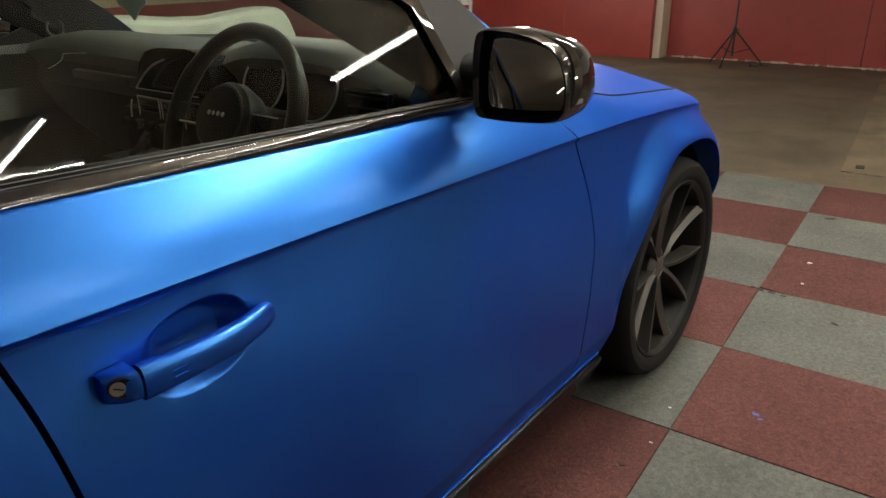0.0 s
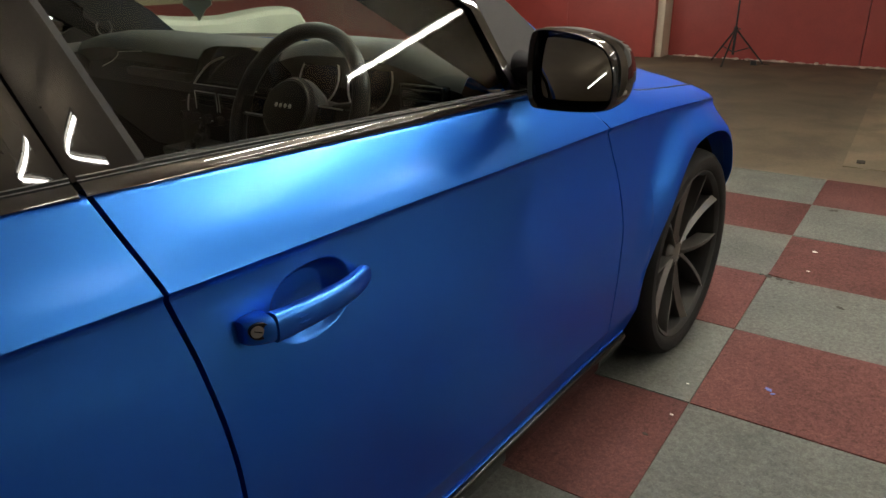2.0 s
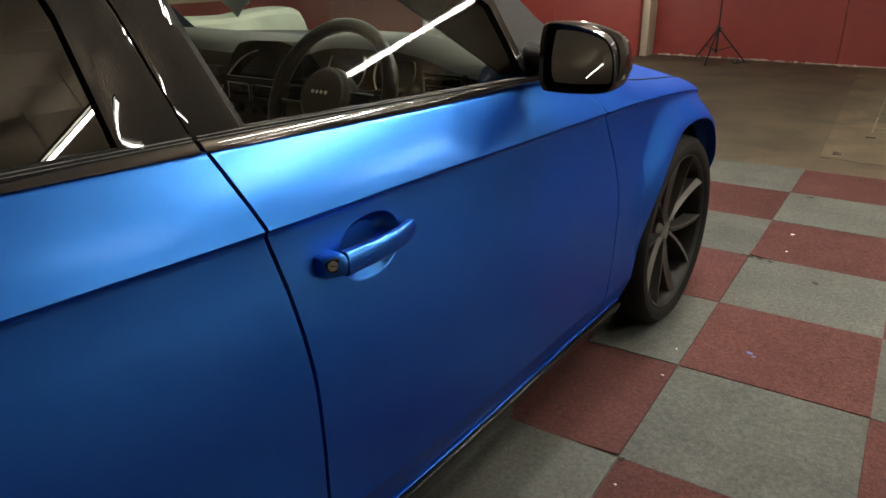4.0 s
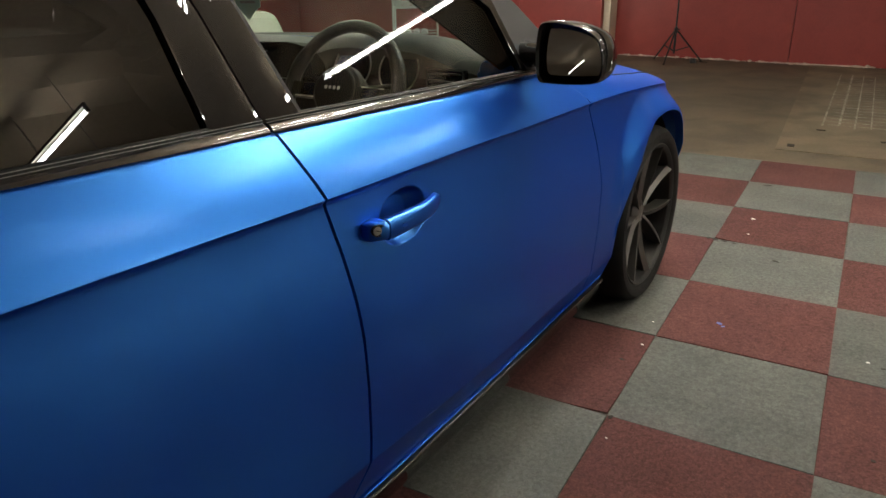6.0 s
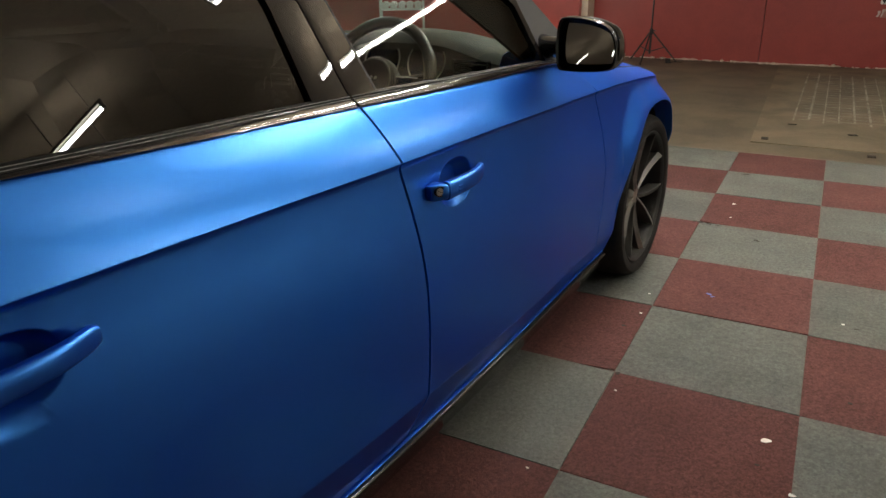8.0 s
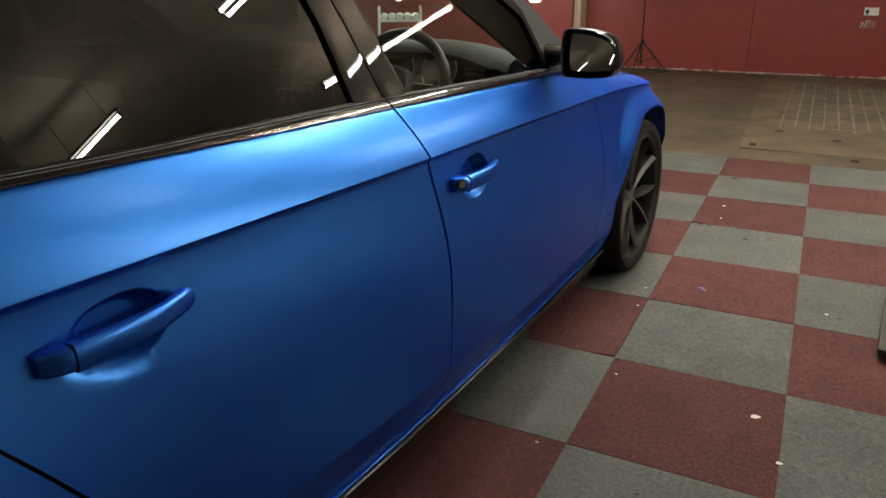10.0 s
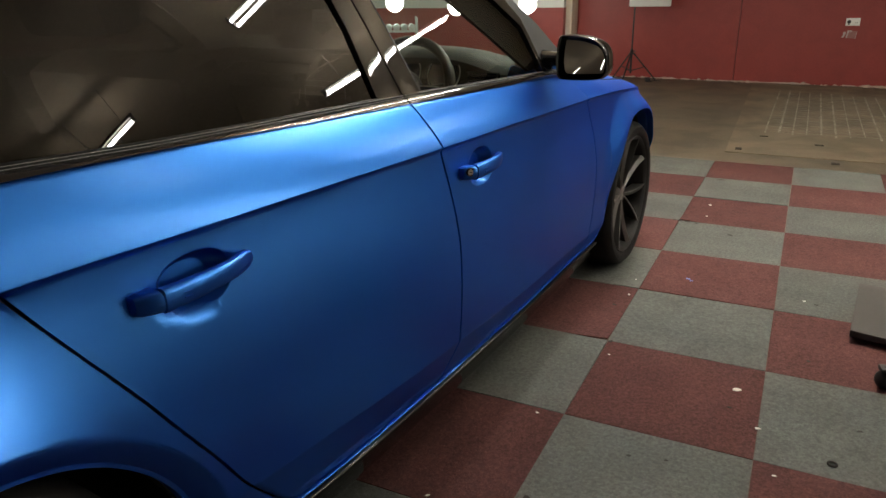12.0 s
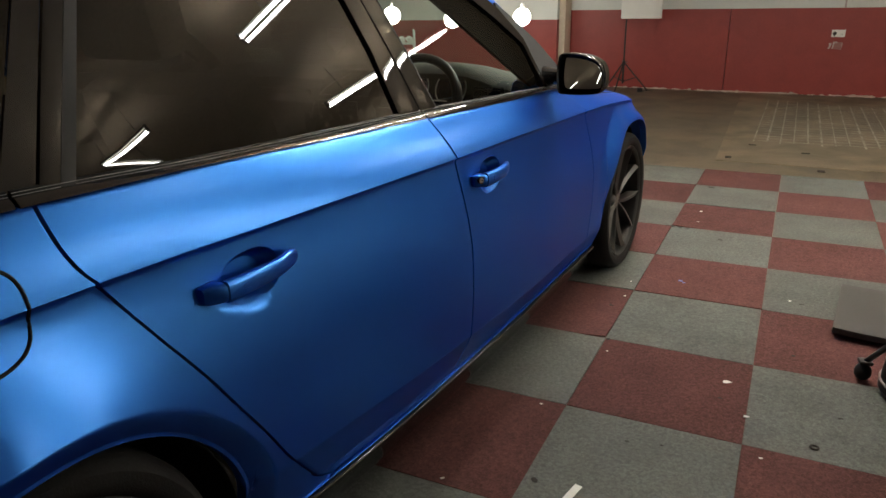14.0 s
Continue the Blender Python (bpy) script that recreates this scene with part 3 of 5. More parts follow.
def film_roll(k, z):
    bm = bmesh.new()
    x = -0.16 + 0.08 * k
    bmesh.ops.create_cone(bm, cap_ends=True, segments=20, radius1=0.034, radius2=0.034, depth=0.28, matrix=pose(0, 0, 0, 90, 0, 0))
    bmesh.ops.create_cone(bm, cap_ends=True, segments=14, radius1=0.016, radius2=0.016, depth=0.31, matrix=pose(0, 0, 0, 90, 0, 0))
    ob = tagged(finish(bm, "film_roll", WIRE_WHITE), "white roll of film lying on a wire shelf", "roll", "film rolls")
    ob.matrix_world = rack.matrix_world @ pose(x, 0, z + 0.039)


for k in range(5):
    film_roll(k, 0.76)
for k in range(4):
    film_roll(k, 0.48)


# ---- the car ----
# Its own axes: x to its right side, y forward from the front axle, z up from the floor.
car = tagged(new("car"), "blue satin-wrapped estate car with black trim, parked on carpet tiles", "car")
car.matrix_world = pose(-0.996, 0.840, 0, 0, 0, -3.5)
AXLE_R, WHEEL_Z, ARCH = -2.750, 0.312, 0.362
REAR_Z, REAR_ARCH, FORE = 0.280, 0.350, 1.12
crease_z = spline([(-3.75, 0.835), (-2.7, 0.827), (-2.47, 0.8268), (-2.2, 0.8258), (-1.9, 0.8238), (-1.64, 0.819), (-1.28, 0.8125), (-1.0, 0.8040), (-0.69, 0.7915), (-0.37, 0.7815), (-0.2, 0.772), (0, 0.757), (0.15, 0.738), (0.3, 0.708), (0.45, 0.665), (0.6, 0.61), (0.85, 0.50)])
crease_x = spline([(-3.75, 0.74), (-3.55, 0.80), (-3.2, 0.845), (-2.8, 0.860), (-2.57, 0.864), (-2.2, 0.884), (-1.64, 0.901), (-1.1, 0.894), (-0.58, 0.870), (-0.3, 0.866), (0, 0.858), (0.15, 0.836), (0.3, 0.797), (0.45, 0.745), (0.6, 0.675), (0.75, 0.585), (0.85, 0.51)])
belt_z = spline([(-3.75, 0.95), (-2.64, 0.941), (-2.36, 0.938), (-2.0, 0.926), (-1.66, 0.9145), (-1.48, 0.908), (-1.2, 0.8985), (-0.93, 0.891), (-0.6, 0.866)])
belt_x = spline([(-3.75, 0.70), (-3.3, 0.79), (-2.64, 0.822), (-2.2, 0.831), (-1.66, 0.835), (-1.2, 0.834), (-0.9, 0.826), (-0.6, 0.805)])
trim_z = spline([(-3.4, 0.968), (-2.6, 0.952), (-2.3, 0.940), (-1.66, 0.926), (-1.3, 0.914), (-0.94, 0.902), (-0.75, 0.894)])
hood_z = spline([(-0.70, 0.868), (-0.42, 0.842), (-0.3, 0.820), (-0.1, 0.797), (0.12, 0.773), (0.435, 0.720), (0.6, 0.67), (0.7, 0.625), (0.85, 0.53)])
hood_x = spline([(-0.70, 0.795), (-0.42, 0.800), (0.12, 0.766), (0.30, 0.725), (0.435, 0.675), (0.6, 0.59), (0.7, 0.52), (0.85, 0.40)])
# the flank from the crease down to the door's lower edge, and the undercut from there to the sill
below = spline([(0, 0), (0.004, -0.0042), (0.009, -0.0074), (0.0125, -0.0082), (0.017, -0.0080), (0.05, -0.0046), (0.10, 0.0030), (0.17, 0.0130), (0.25, 0.0202), (0.32, 0.0210), (0.40, 0.0170), (0.465, 0.0108), (0.48, 0.0095)])
edge_z = spline([(-3.75, 0.40), (-2.6, 0.390), (-2.24, 0.366), (-1.92, 0.348), (-1.6, 0.334), (-1.2, 0.313), (-0.9, 0.303), (-0.55, 0.288), (0.9, 0.26)])
sill_x = spline([(-3.75, 0.80), (-2.5, 0.832), (-2.12, 0.853), (-1.97, 0.861), (-1.73, 0.868), (-1.5, 0.871), (-1.2, 0.871), (-0.87, 0.866), (-0.58, 0.860), (-0.40, 0.859), (0.9, 0.80)])
GAP_F = spline([(0.22, -0.528), (0.31, -0.534), (0.46, -0.530), (0.55, -0.522), (0.65, -0.536), (0.73, -0.563), (0.785, -0.589), (0.84, -0.650), (0.88, -0.72)])
GAP_B = spline([(0.22, -1.606), (0.335, -1.590), (0.46, -1.596), (0.60, -1.601), (0.72, -1.616), (0.82, -1.640), (0.88, -1.657), (0.935, -1.668)])
GAP_C = spline([(0.225, -2.12), (0.265, -2.184), (0.3, -2.214), (0.39, -2.290), (0.46, -2.335), (0.56, -2.402), (0.64, -2.453), (0.703, -2.496), (0.759, -2.533), (0.818, -2.571), (0.857, -2.598), (0.8885, -2.6095), (0.925, -2.615), (0.96, -2.618)])
BOTTOM = 0.227


def arch_way(y):
    """How far ahead of the rear axle a place lies, by the arch's longer forward half."""
    return (y - AXLE_R) / (FORE if y > AXLE_R else 1)


def flare(y, z):
    """How far the wheel arches swell out at a place of the flank."""
    d = max(math.hypot(y, max(z, WHEEL_Z) - WHEEL_Z) - ARCH, 0)
    room = max(crease_z(y) - z, 0) + d
    s = min(max(1 - d / max(min(room, 0.19 if y > 0 else 0.19 - 0.06 * min(-y / 0.2, 1)), 0.01), 0), 1)
    nose = min(max((y + 0.1) / 0.4, 0), 1.6)
    if y < 0:
        s *= min(max((z - 0.34) / 0.26, 0.15), 1)
    front = (0.031 + 0.053 * nose) * s * s * (3 - 2 * s)
    h = max(z, REAR_Z) - REAR_Z
    r = math.hypot(arch_way(y), h)
    d = r - REAR_ARCH
    peak = 0.058 * (0.30 + 0.70 * min(1, h / max(r, 0.01)) ** 2) * (0.25 + 0.75 * min(max((0.26 - (y - AXLE_R)) / 0.26, 0), 1))
    q = min(max((d - 0.040) / 0.18, 0), 1)
    rear = peak * (1 - q) ** 2 - 0.024 * min(max((0.042 - d) / 0.036, 0), 1) ** 1.2
    return max(front, rear) if d > 0.05 else rear


POCKETS = [(-1.456, 0.742), (-2.318, 0.7505)]


def pocket(y, z):
    """The dished hollow behind a door handle, with a crisp rim."""
    for cy, cz in POCKETS:
        e = abs((y - cy) / 0.0645) ** 2.3 + abs((z - cz - 0.06 * (y - cy)) / (0.0440 if cy > -2 else 0.0425)) ** 2.3
        if e < 1:
            low = min(max((cz - z) / 0.03, 0), 1)
            deep = min(1, (1 - e) * 1.5)
            return 0.027 * (deep * deep / (deep + 0.05) * 1.05) ** (0.78 + 0.2 * low)
    return 0.0


def lower_skin(y, z):
    """How far the flank stands out from the crease at a height below it."""
    c, e = crease_z(y), edge_z(y)
    if z >= e:
        return below(0.48 * max(c - z, 0) / (c - e))
    return 0.0095 + (sill_x(y) - 0.005 - crease_x(y) - 0.0095) * (e - z) / (e - BOTTOM)


def flank_low(y, z):
    """The flank's x below the crease."""
    dz = crease_z(y) - z
    swell = flare(y, z) * min(1, max(0, dz / (0.05 if y < -1 else 0.012)))
    tuck = 0.075 * min(max((0.50 - z) / 0.2, 0), 1) * min(max((y - 0.26) / 0.12, 0), 1)
    return crease_x(y) + lower_skin(y, z) * (1 - min(max((y + 0.1) / 0.3, 0), 1)) + swell - tuck - pocket(y, z)


def shoulder(y, s, top_x, top_z):
    """The flank above the crease: s runs from the crease (0) to the edge above (1)."""
    x0, z0 = crease_x(y), crease_z(y)
    nose = min(max((y + 0.1) / 0.35, 0), 1)
    f = (0.66 - 0.58 * nose) * s + (0.34 + 0.58 * nose) * s * s
    return (x0 + (top_x(y) - x0) * f, y, z0 + (top_z(y) - z0) * s)


def dense(a, b, step, spots, fine=0.004, reach=0.075):
    """Places from a to b, close together near the spots."""
    out, y = [a], a
    while y < b - 1e-6:
        near = any(abs(y - s) < reach for s in spots)
        y = min(b, y + (fine if near else step))
        out.append(y)
    return out


def door_panel(front, back, name, spot):
    """A door's skin between two gaps."""
    behind, ahead = 0.0032, 0.0022 if name == "front_door" else 0.0032
    us = dense(0, 1, 0.02, [(spot[0] - back(spot[1])) / (front(spot[1]) - back(spot[1]))], 0.0018, 0.078)
    mid = edge_z(spot[0])
    lows = [(0, v) for v in (0, 0.25, 0.5, 0.75, 0.9, 0.96, 1.0)]
    lows += [(1, v) for v in dense(0, 0.955, 0.03, [(spot[1] - mid) / (0.818 - mid)], 0.0036, 0.105) if v > 0.002 and (v > 0.03 or v < 0.02)]
    lows += [(1, v) for v in (0.008, 0.016)] + [(1, v) for v in spread(0.957, 1, 12)]
    lows.sort()
    bm = bmesh.new()
    rows = []
    for which, s in lows:
        row = []
        for u in us:
            z = 0.3 if which == 0 else mid + (0.81 - mid) * s
            for _ in range(3):
                y = (back(z) + behind) * (1 - u) + (front(z) - ahead) * u
                e = edge_z(y)
                z = BOTTOM + (e - BOTTOM) * s if which == 0 else e + (crease_z(y) - e) * s
            row.append((flank_low(y, z), y, z))
        rows.append(row)
    for k in (0.15, 0.4, 0.8, 1.4, 2.2, 3, 4, 5, 6, 7, 8, 9, 10, 11, 12):
        row = []
        for u in us:
            z = 0.86
            for _ in range(3):
                y = (back(z) + behind) * (1 - u) + (front(z) - ahead) * u
                p = shoulder(y, k / 12, belt_x, belt_z)
                z = p[2]
            row.append(p)
        rows.append(row)
    sheet(bm, rows, (1, 0, 0))
    flange(bm, (-0.022, 0, 0))
    return part(name, bm, SATIN_BLUE, car, sharp=80)


def wing_y(y, z):
    """Slants the wing's rear columns to its gap with the door."""
    end = -ARCH - 0.001
    if y >= end:
        return y
    rear = GAP_F(z) + 0.0022
    return rear + (end - rear) * (y + 0.53) / (end + 0.53)


def wing_panel():
    """The front wing, round its wheel arch."""
    bm = bmesh.new()
    ys = spread(-0.53, -ARCH - 0.001, 8) + [ARCH * math.sin(a) for a in spread(-math.pi / 2, math.pi / 2, 44)] + spread(ARCH + 0.001, 0.85, 16)
    cols = []
    for y in ys:
        low = WHEEL_Z + math.sqrt(max(ARCH ** 2 - y * y, 0)) if abs(y) <= ARCH else (BOTTOM - 0.015 if y < 0 else 0.20)
        top = crease_z(wing_y(y, 0.79))
        cols.append((y, low, top))
    rows = []
    for s in spread(0, 0.94, 30) + spread(0.95, 1, 8):
        e = s ** 1.3
        row = []
        for y, low, top in cols:
            z = low + (top - low) * e
            yy = wing_y(y, z)
            row.append((flank_low(yy, z), yy, z))
        rows.append(row)
    for k in (0.12, 0.3, 0.6, 1, 1.6, 2.4, 3.2, 4, 5, 6, 7, 8, 9, 10):
        row = []
        for y, low, top in cols:
            z = 0.80
            for _ in range(4):
                yy = wing_y(y, z)
                z = crease_z(yy) + (hood_z(yy) - crease_z(yy)) * k / 10
            row.append(shoulder(yy, k / 10, hood_x, hood_z))
        rows.append(row)
    sheet(bm, rows, (1, 0, 0))
    bmesh.ops.remove_doubles(bm, verts=bm.verts[:], dist=0.0002)
    flange(bm, (-0.028, 0, 0))
    return part("front_wing", bm, SATIN_BLUE, car, sharp=80)


FLAP = (-2.772, 0.828, 0.102, 0.066)      # fuel flap: y, z and half sizes


def quarter_panel():
    """The rear quarter, round its wheel arch."""
    bm = bmesh.new()
    edge = AXLE_R + REAR_ARCH * FORE
    inv = lambda y: next((z for z in spread(0.225, 0.96, 400) if GAP_C(z) <= y), 0.96)
    ys = spread(-2.125, edge + 0.001, 30) + [AXLE_R + REAR_ARCH * math.cos(a) * (FORE if math.cos(a) > 0 else 1) for a in spread(0, math.pi, 72)] + spread(AXLE_R - REAR_ARCH - 0.001, -3.75, 16)
    rows = []
    cols = []
    for y in ys:
        low = REAR_Z + math.sqrt(max(REAR_ARCH ** 2 - arch_way(y) ** 2, 0)) if abs(arch_way(y)) <= REAR_ARCH else (BOTTOM - 0.012 if y > AXLE_R else 0.30)
        top = min(inv(y + 0.003), crease_z(y))
        cols.append((y, min(low, top), top))
    for s in spread(0, 0.94, 60) + spread(0.95, 1, 8):
        e = s ** 1.25
        rows.append([(flank_low(y, low + (top - low) * e), y, low + (top - low) * e) for y, low, top in cols])
    sheet(bm, rows, (1, 0, 0))
    rows = []
    for k in (0, 0.15, 0.4, 0.8, 1.4, 2.2, 3, 4, 5, 6, 7, 8, 9, 10, 11, 12):
        row = []
        for u in spread(0, 1, 60):
            z = 0.86
            for _ in range(3):
                y = (GAP_C(z) - 0.003) * (1 - u) + -3.75 * u
                p = shoulder(y, k / 12, belt_x, belt_z)
                z = p[2]
            row.append(p)
        rows.append(row)
    sheet(bm, rows, (1, 0, 0))
    bmesh.ops.remove_doubles(bm, verts=bm.verts[:], dist=0.0004)
    flange(bm, (-0.022, 0, 0))
    return part("quarter_panel", bm, SATIN_BLUE, car, sharp=80)


def flap_line():
    """The joint round the fuel flap, a dark groove in the quarter panel."""
    bm = bmesh.new()
    rings = []
    for k in range(64):
        a = 2 * math.pi * k / 64
        c, s = math.cos(a), math.sin(a)
        ex = 2 / 3.2
        y = FLAP[0] + FLAP[2] * math.copysign(abs(c) ** ex, c)
        z = FLAP[1] + FLAP[3] * math.copysign(abs(s) ** ex, s)
        x = flank_low(y, z) if z < crease_z(y) else shoulder(y, (z - crease_z(y)) / (belt_z(y) - crease_z(y)), belt_x, belt_z)[0]
        rings.append(Vector((x, y, z)))
    wire(bm, rings + rings[:1], 0.0027)
    return part("fuel_flap_joint", bm, SEAL, car, "dark joint round the fuel flap")


front_door = door_panel(GAP_F, GAP_B, "front_door", POCKETS[0])
rear_door = door_panel(GAP_B, GAP_C, "rear_door", POCKETS[1])
front_wing = wing_panel()
quarter = quarter_panel()
flap_line()
twins = [flip_side(o, car) for o in (front_door, rear_door, front_wing, quarter)]

# dark shell behind the skins, so that joints read black
for sgn in (1, -1):
    bm = bmesh.new()
    rows = []
    for y in spread(-3.55, AXLE_R - 0.42, 4) + spread(AXLE_R + 0.42, -0.44, 16):
        rows.append([(sgn * (flank_low(y, z) - 0.045), y, z) for z in spread(0.19, 0.80, 6)] + [(sgn * (belt_x(max(y, -3.6)) - 0.02), y, belt_z(y) - 0.01)])
    sheet(bm, rows[:5], (sgn, 0, 0))
    sheet(bm, rows[5:], (sgn, 0, 0))
    part("inner_shell", bm, LINER, car)

# floor pan
bm = bmesh.new()
box(bm, (-0.76, -3.5, 0.17), (0.76, -0.45, 0.21), 0.01)
part("floor_pan", bm, LINER, car)


# sills: a blue lip over a gloss black skirt
def sill(sgn):
    ys = spread(-2.44, -0.385, 60)
    for name, mat, prof, label in (
            ("sill_lip", SATIN_BLUE, [(-0.016, 0.2186), (-0.0065, 0.2182), (-0.0044, 0.2174), (-0.0038, 0.2160), (-0.0044, 0.2146), (-0.0065, 0.2136), (-0.016, 0.2130)], ""),
            ("side_skirt", SKIRT_BLACK, [(-0.016, 0.2122), (-0.006, 0.2118), (-0.001, 0.2105), (0.002, 0.2085), (0.0034, 0.2055), (0.0034, 0.2020), (0.0015, 0.1950), (-0.0045, 0.1800), (-0.0140, 0.1580), (-0.0240, 0.1380), (-0.036, 0.1200), (-0.060, 0.1120), (-0.13, 0.1120)], "gloss black side skirt")):
        bm = bmesh.new()
        sheet(bm, [[(sgn * (sill_x(y) + dx), y, z) for dx, z in prof] for y in ys], (sgn, 0, 0.2))
        part(name, bm, mat, car, label, sharp=60)


sill(1)
sill(-1)


# wheel arch liners
def arch_liner(cy, sgn):
    bm = bmesh.new()
    rows = []
    for a in spread(-0.05, math.pi + 0.30, 30):
        r, h = (ARCH - 0.004, WHEEL_Z) if cy == 0 else (REAR_ARCH - 0.003, REAR_Z)
        rows.append([(sgn * x, cy + (r + d) * math.cos(a) * (FORE if cy and math.cos(a) > 0 else 1), h + (r + d) * math.sin(a)) for x, d in ((0.825, 0.002), (0.80, 0.012), (0.60, 0.012), (0.58, -0.2))])
    sheet(bm, rows)
    part("arch_liner", bm, LINER, car)


for cy in (0.0, AXLE_R):
    for sgn in (1, -1):
        arch_liner(cy, sgn)


# ---- wheels ----
def make_wheel():
    wheel = new("wheel")
    wheel.parent = car
    prof = [(0.225, -0.105), (0.245, -0.110), (0.262, -0.118), (0.285, -0.122), (0.300, -0.112), (0.3085, -0.09), (0.3105, -0.05), (0.3105, 0.03), (0.3085, 0.075), (0.302, 0.095), (0.288, 0.108), (0.272, 0.110), (0.258, 0.105), (0.250, 0.097), (0.243, 0.088)]
    bm = bmesh.new()
    rings = [[(x, r * math.cos(a), r * math.sin(a)) for r, x in prof] for a in spread(0, 2 * math.pi, 72)]
    sheet(bm, rings)
    bmesh.ops.remove_doubles(bm, verts=bm.verts[:], dist=1e-5)
    bmesh.ops.recalc_face_normals(bm, faces=bm.faces[:])
    part("tyre", bm, TYRE, wheel)
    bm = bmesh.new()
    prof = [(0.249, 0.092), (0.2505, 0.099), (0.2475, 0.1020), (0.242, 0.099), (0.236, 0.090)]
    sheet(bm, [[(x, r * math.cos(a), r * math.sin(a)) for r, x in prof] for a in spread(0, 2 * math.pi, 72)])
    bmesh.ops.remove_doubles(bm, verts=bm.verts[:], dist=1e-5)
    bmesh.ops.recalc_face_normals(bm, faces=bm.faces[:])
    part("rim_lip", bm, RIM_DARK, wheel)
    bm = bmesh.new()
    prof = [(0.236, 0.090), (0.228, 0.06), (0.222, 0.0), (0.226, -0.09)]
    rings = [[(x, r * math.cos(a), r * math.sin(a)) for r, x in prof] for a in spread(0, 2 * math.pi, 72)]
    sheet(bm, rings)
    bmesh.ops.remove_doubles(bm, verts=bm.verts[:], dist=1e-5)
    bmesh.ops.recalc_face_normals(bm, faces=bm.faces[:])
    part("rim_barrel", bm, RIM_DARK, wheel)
    bm = bmesh.new()
    rings = []
    for r, x in ((0.058, 0.02), (0.056, 0.050), (0.046, 0.060), (0.036, 0.064), (0.033, 0.0615), (0.028, 0.0625), (0.010, 0.0635)):
        rings.append([(x, r * math.cos(2 * math.pi * k / 30), r * math.sin(2 * math.pi * k / 30)) for k in range(30)])
    loft(bm, rings)
    part("hub", bm, RIM, wheel)
    for k in range(5):
        for e in (-1, 1):
            mid = radians(-23 + 72 * k)
            bm = bmesh.new()
            rings = []
            for s in spread(0, 1, 8):
                r = 0.030 + (0.243 - 0.030) * s
                a = mid + radians(e * (5 + 13.5 * s))
                w = 0.0085 + 0.0055 * s
                top = 0.066 + 0.022 * s + 0.010 * s ** 2
                c, n = Vector((0, math.cos(a), math.sin(a))), Vector((0, -math.sin(a), math.cos(a)))
                ridge = n * (w * 0.75 * e)
                rings.append([Vector((top - 0.050, 0, 0)) + c * r - n * w * 0.8, Vector((top - 0.006 - 0.005 * e, 0, 0)) + c * r - n * w * 0.9, Vector((top, 0, 0)) + c * r + ridge, Vector((top - 0.006 + 0.005 * e, 0, 0)) + c * r + n * w * 0.9, Vector((top - 0.050, 0, 0)) + c * r + n * w * 0.8])
            loft(bm, rings)
            part("spoke", bm, RIM, wheel)
    bm = bmesh.new()
    bmesh.ops.create_cone(bm, cap_ends=True, segments=48, radius1=0.165, radius2=0.165, depth=0.025, matrix=pose(-0.01, 0, 0, 0, 90, 0))
    part("brake_disc", bm, DISC, wheel)
    bm = bmesh.new()
    box(bm, (-0.05, 0.06, -0.09), (0.03, 0.185, 0.09), 0.015)
    part("brake_caliper", bm, STAND, wheel)
    return wheel


wheel = make_wheel()
wheel.matrix_basis = pose(0.778, 0, WHEEL_Z - 0.004)
tagged(wheel, "gunmetal five-twin-spoke alloy wheel with a low black tyre")
for m in (pose(0.770, AXLE_R, WHEEL_Z - 0.004, 14), pose(-0.778, 0, WHEEL_Z - 0.004, 0, 0, 180), pose(-0.770, AXLE_R, WHEEL_Z - 0.004, 0, 0, 180)):
    copy_thing(wheel, m)


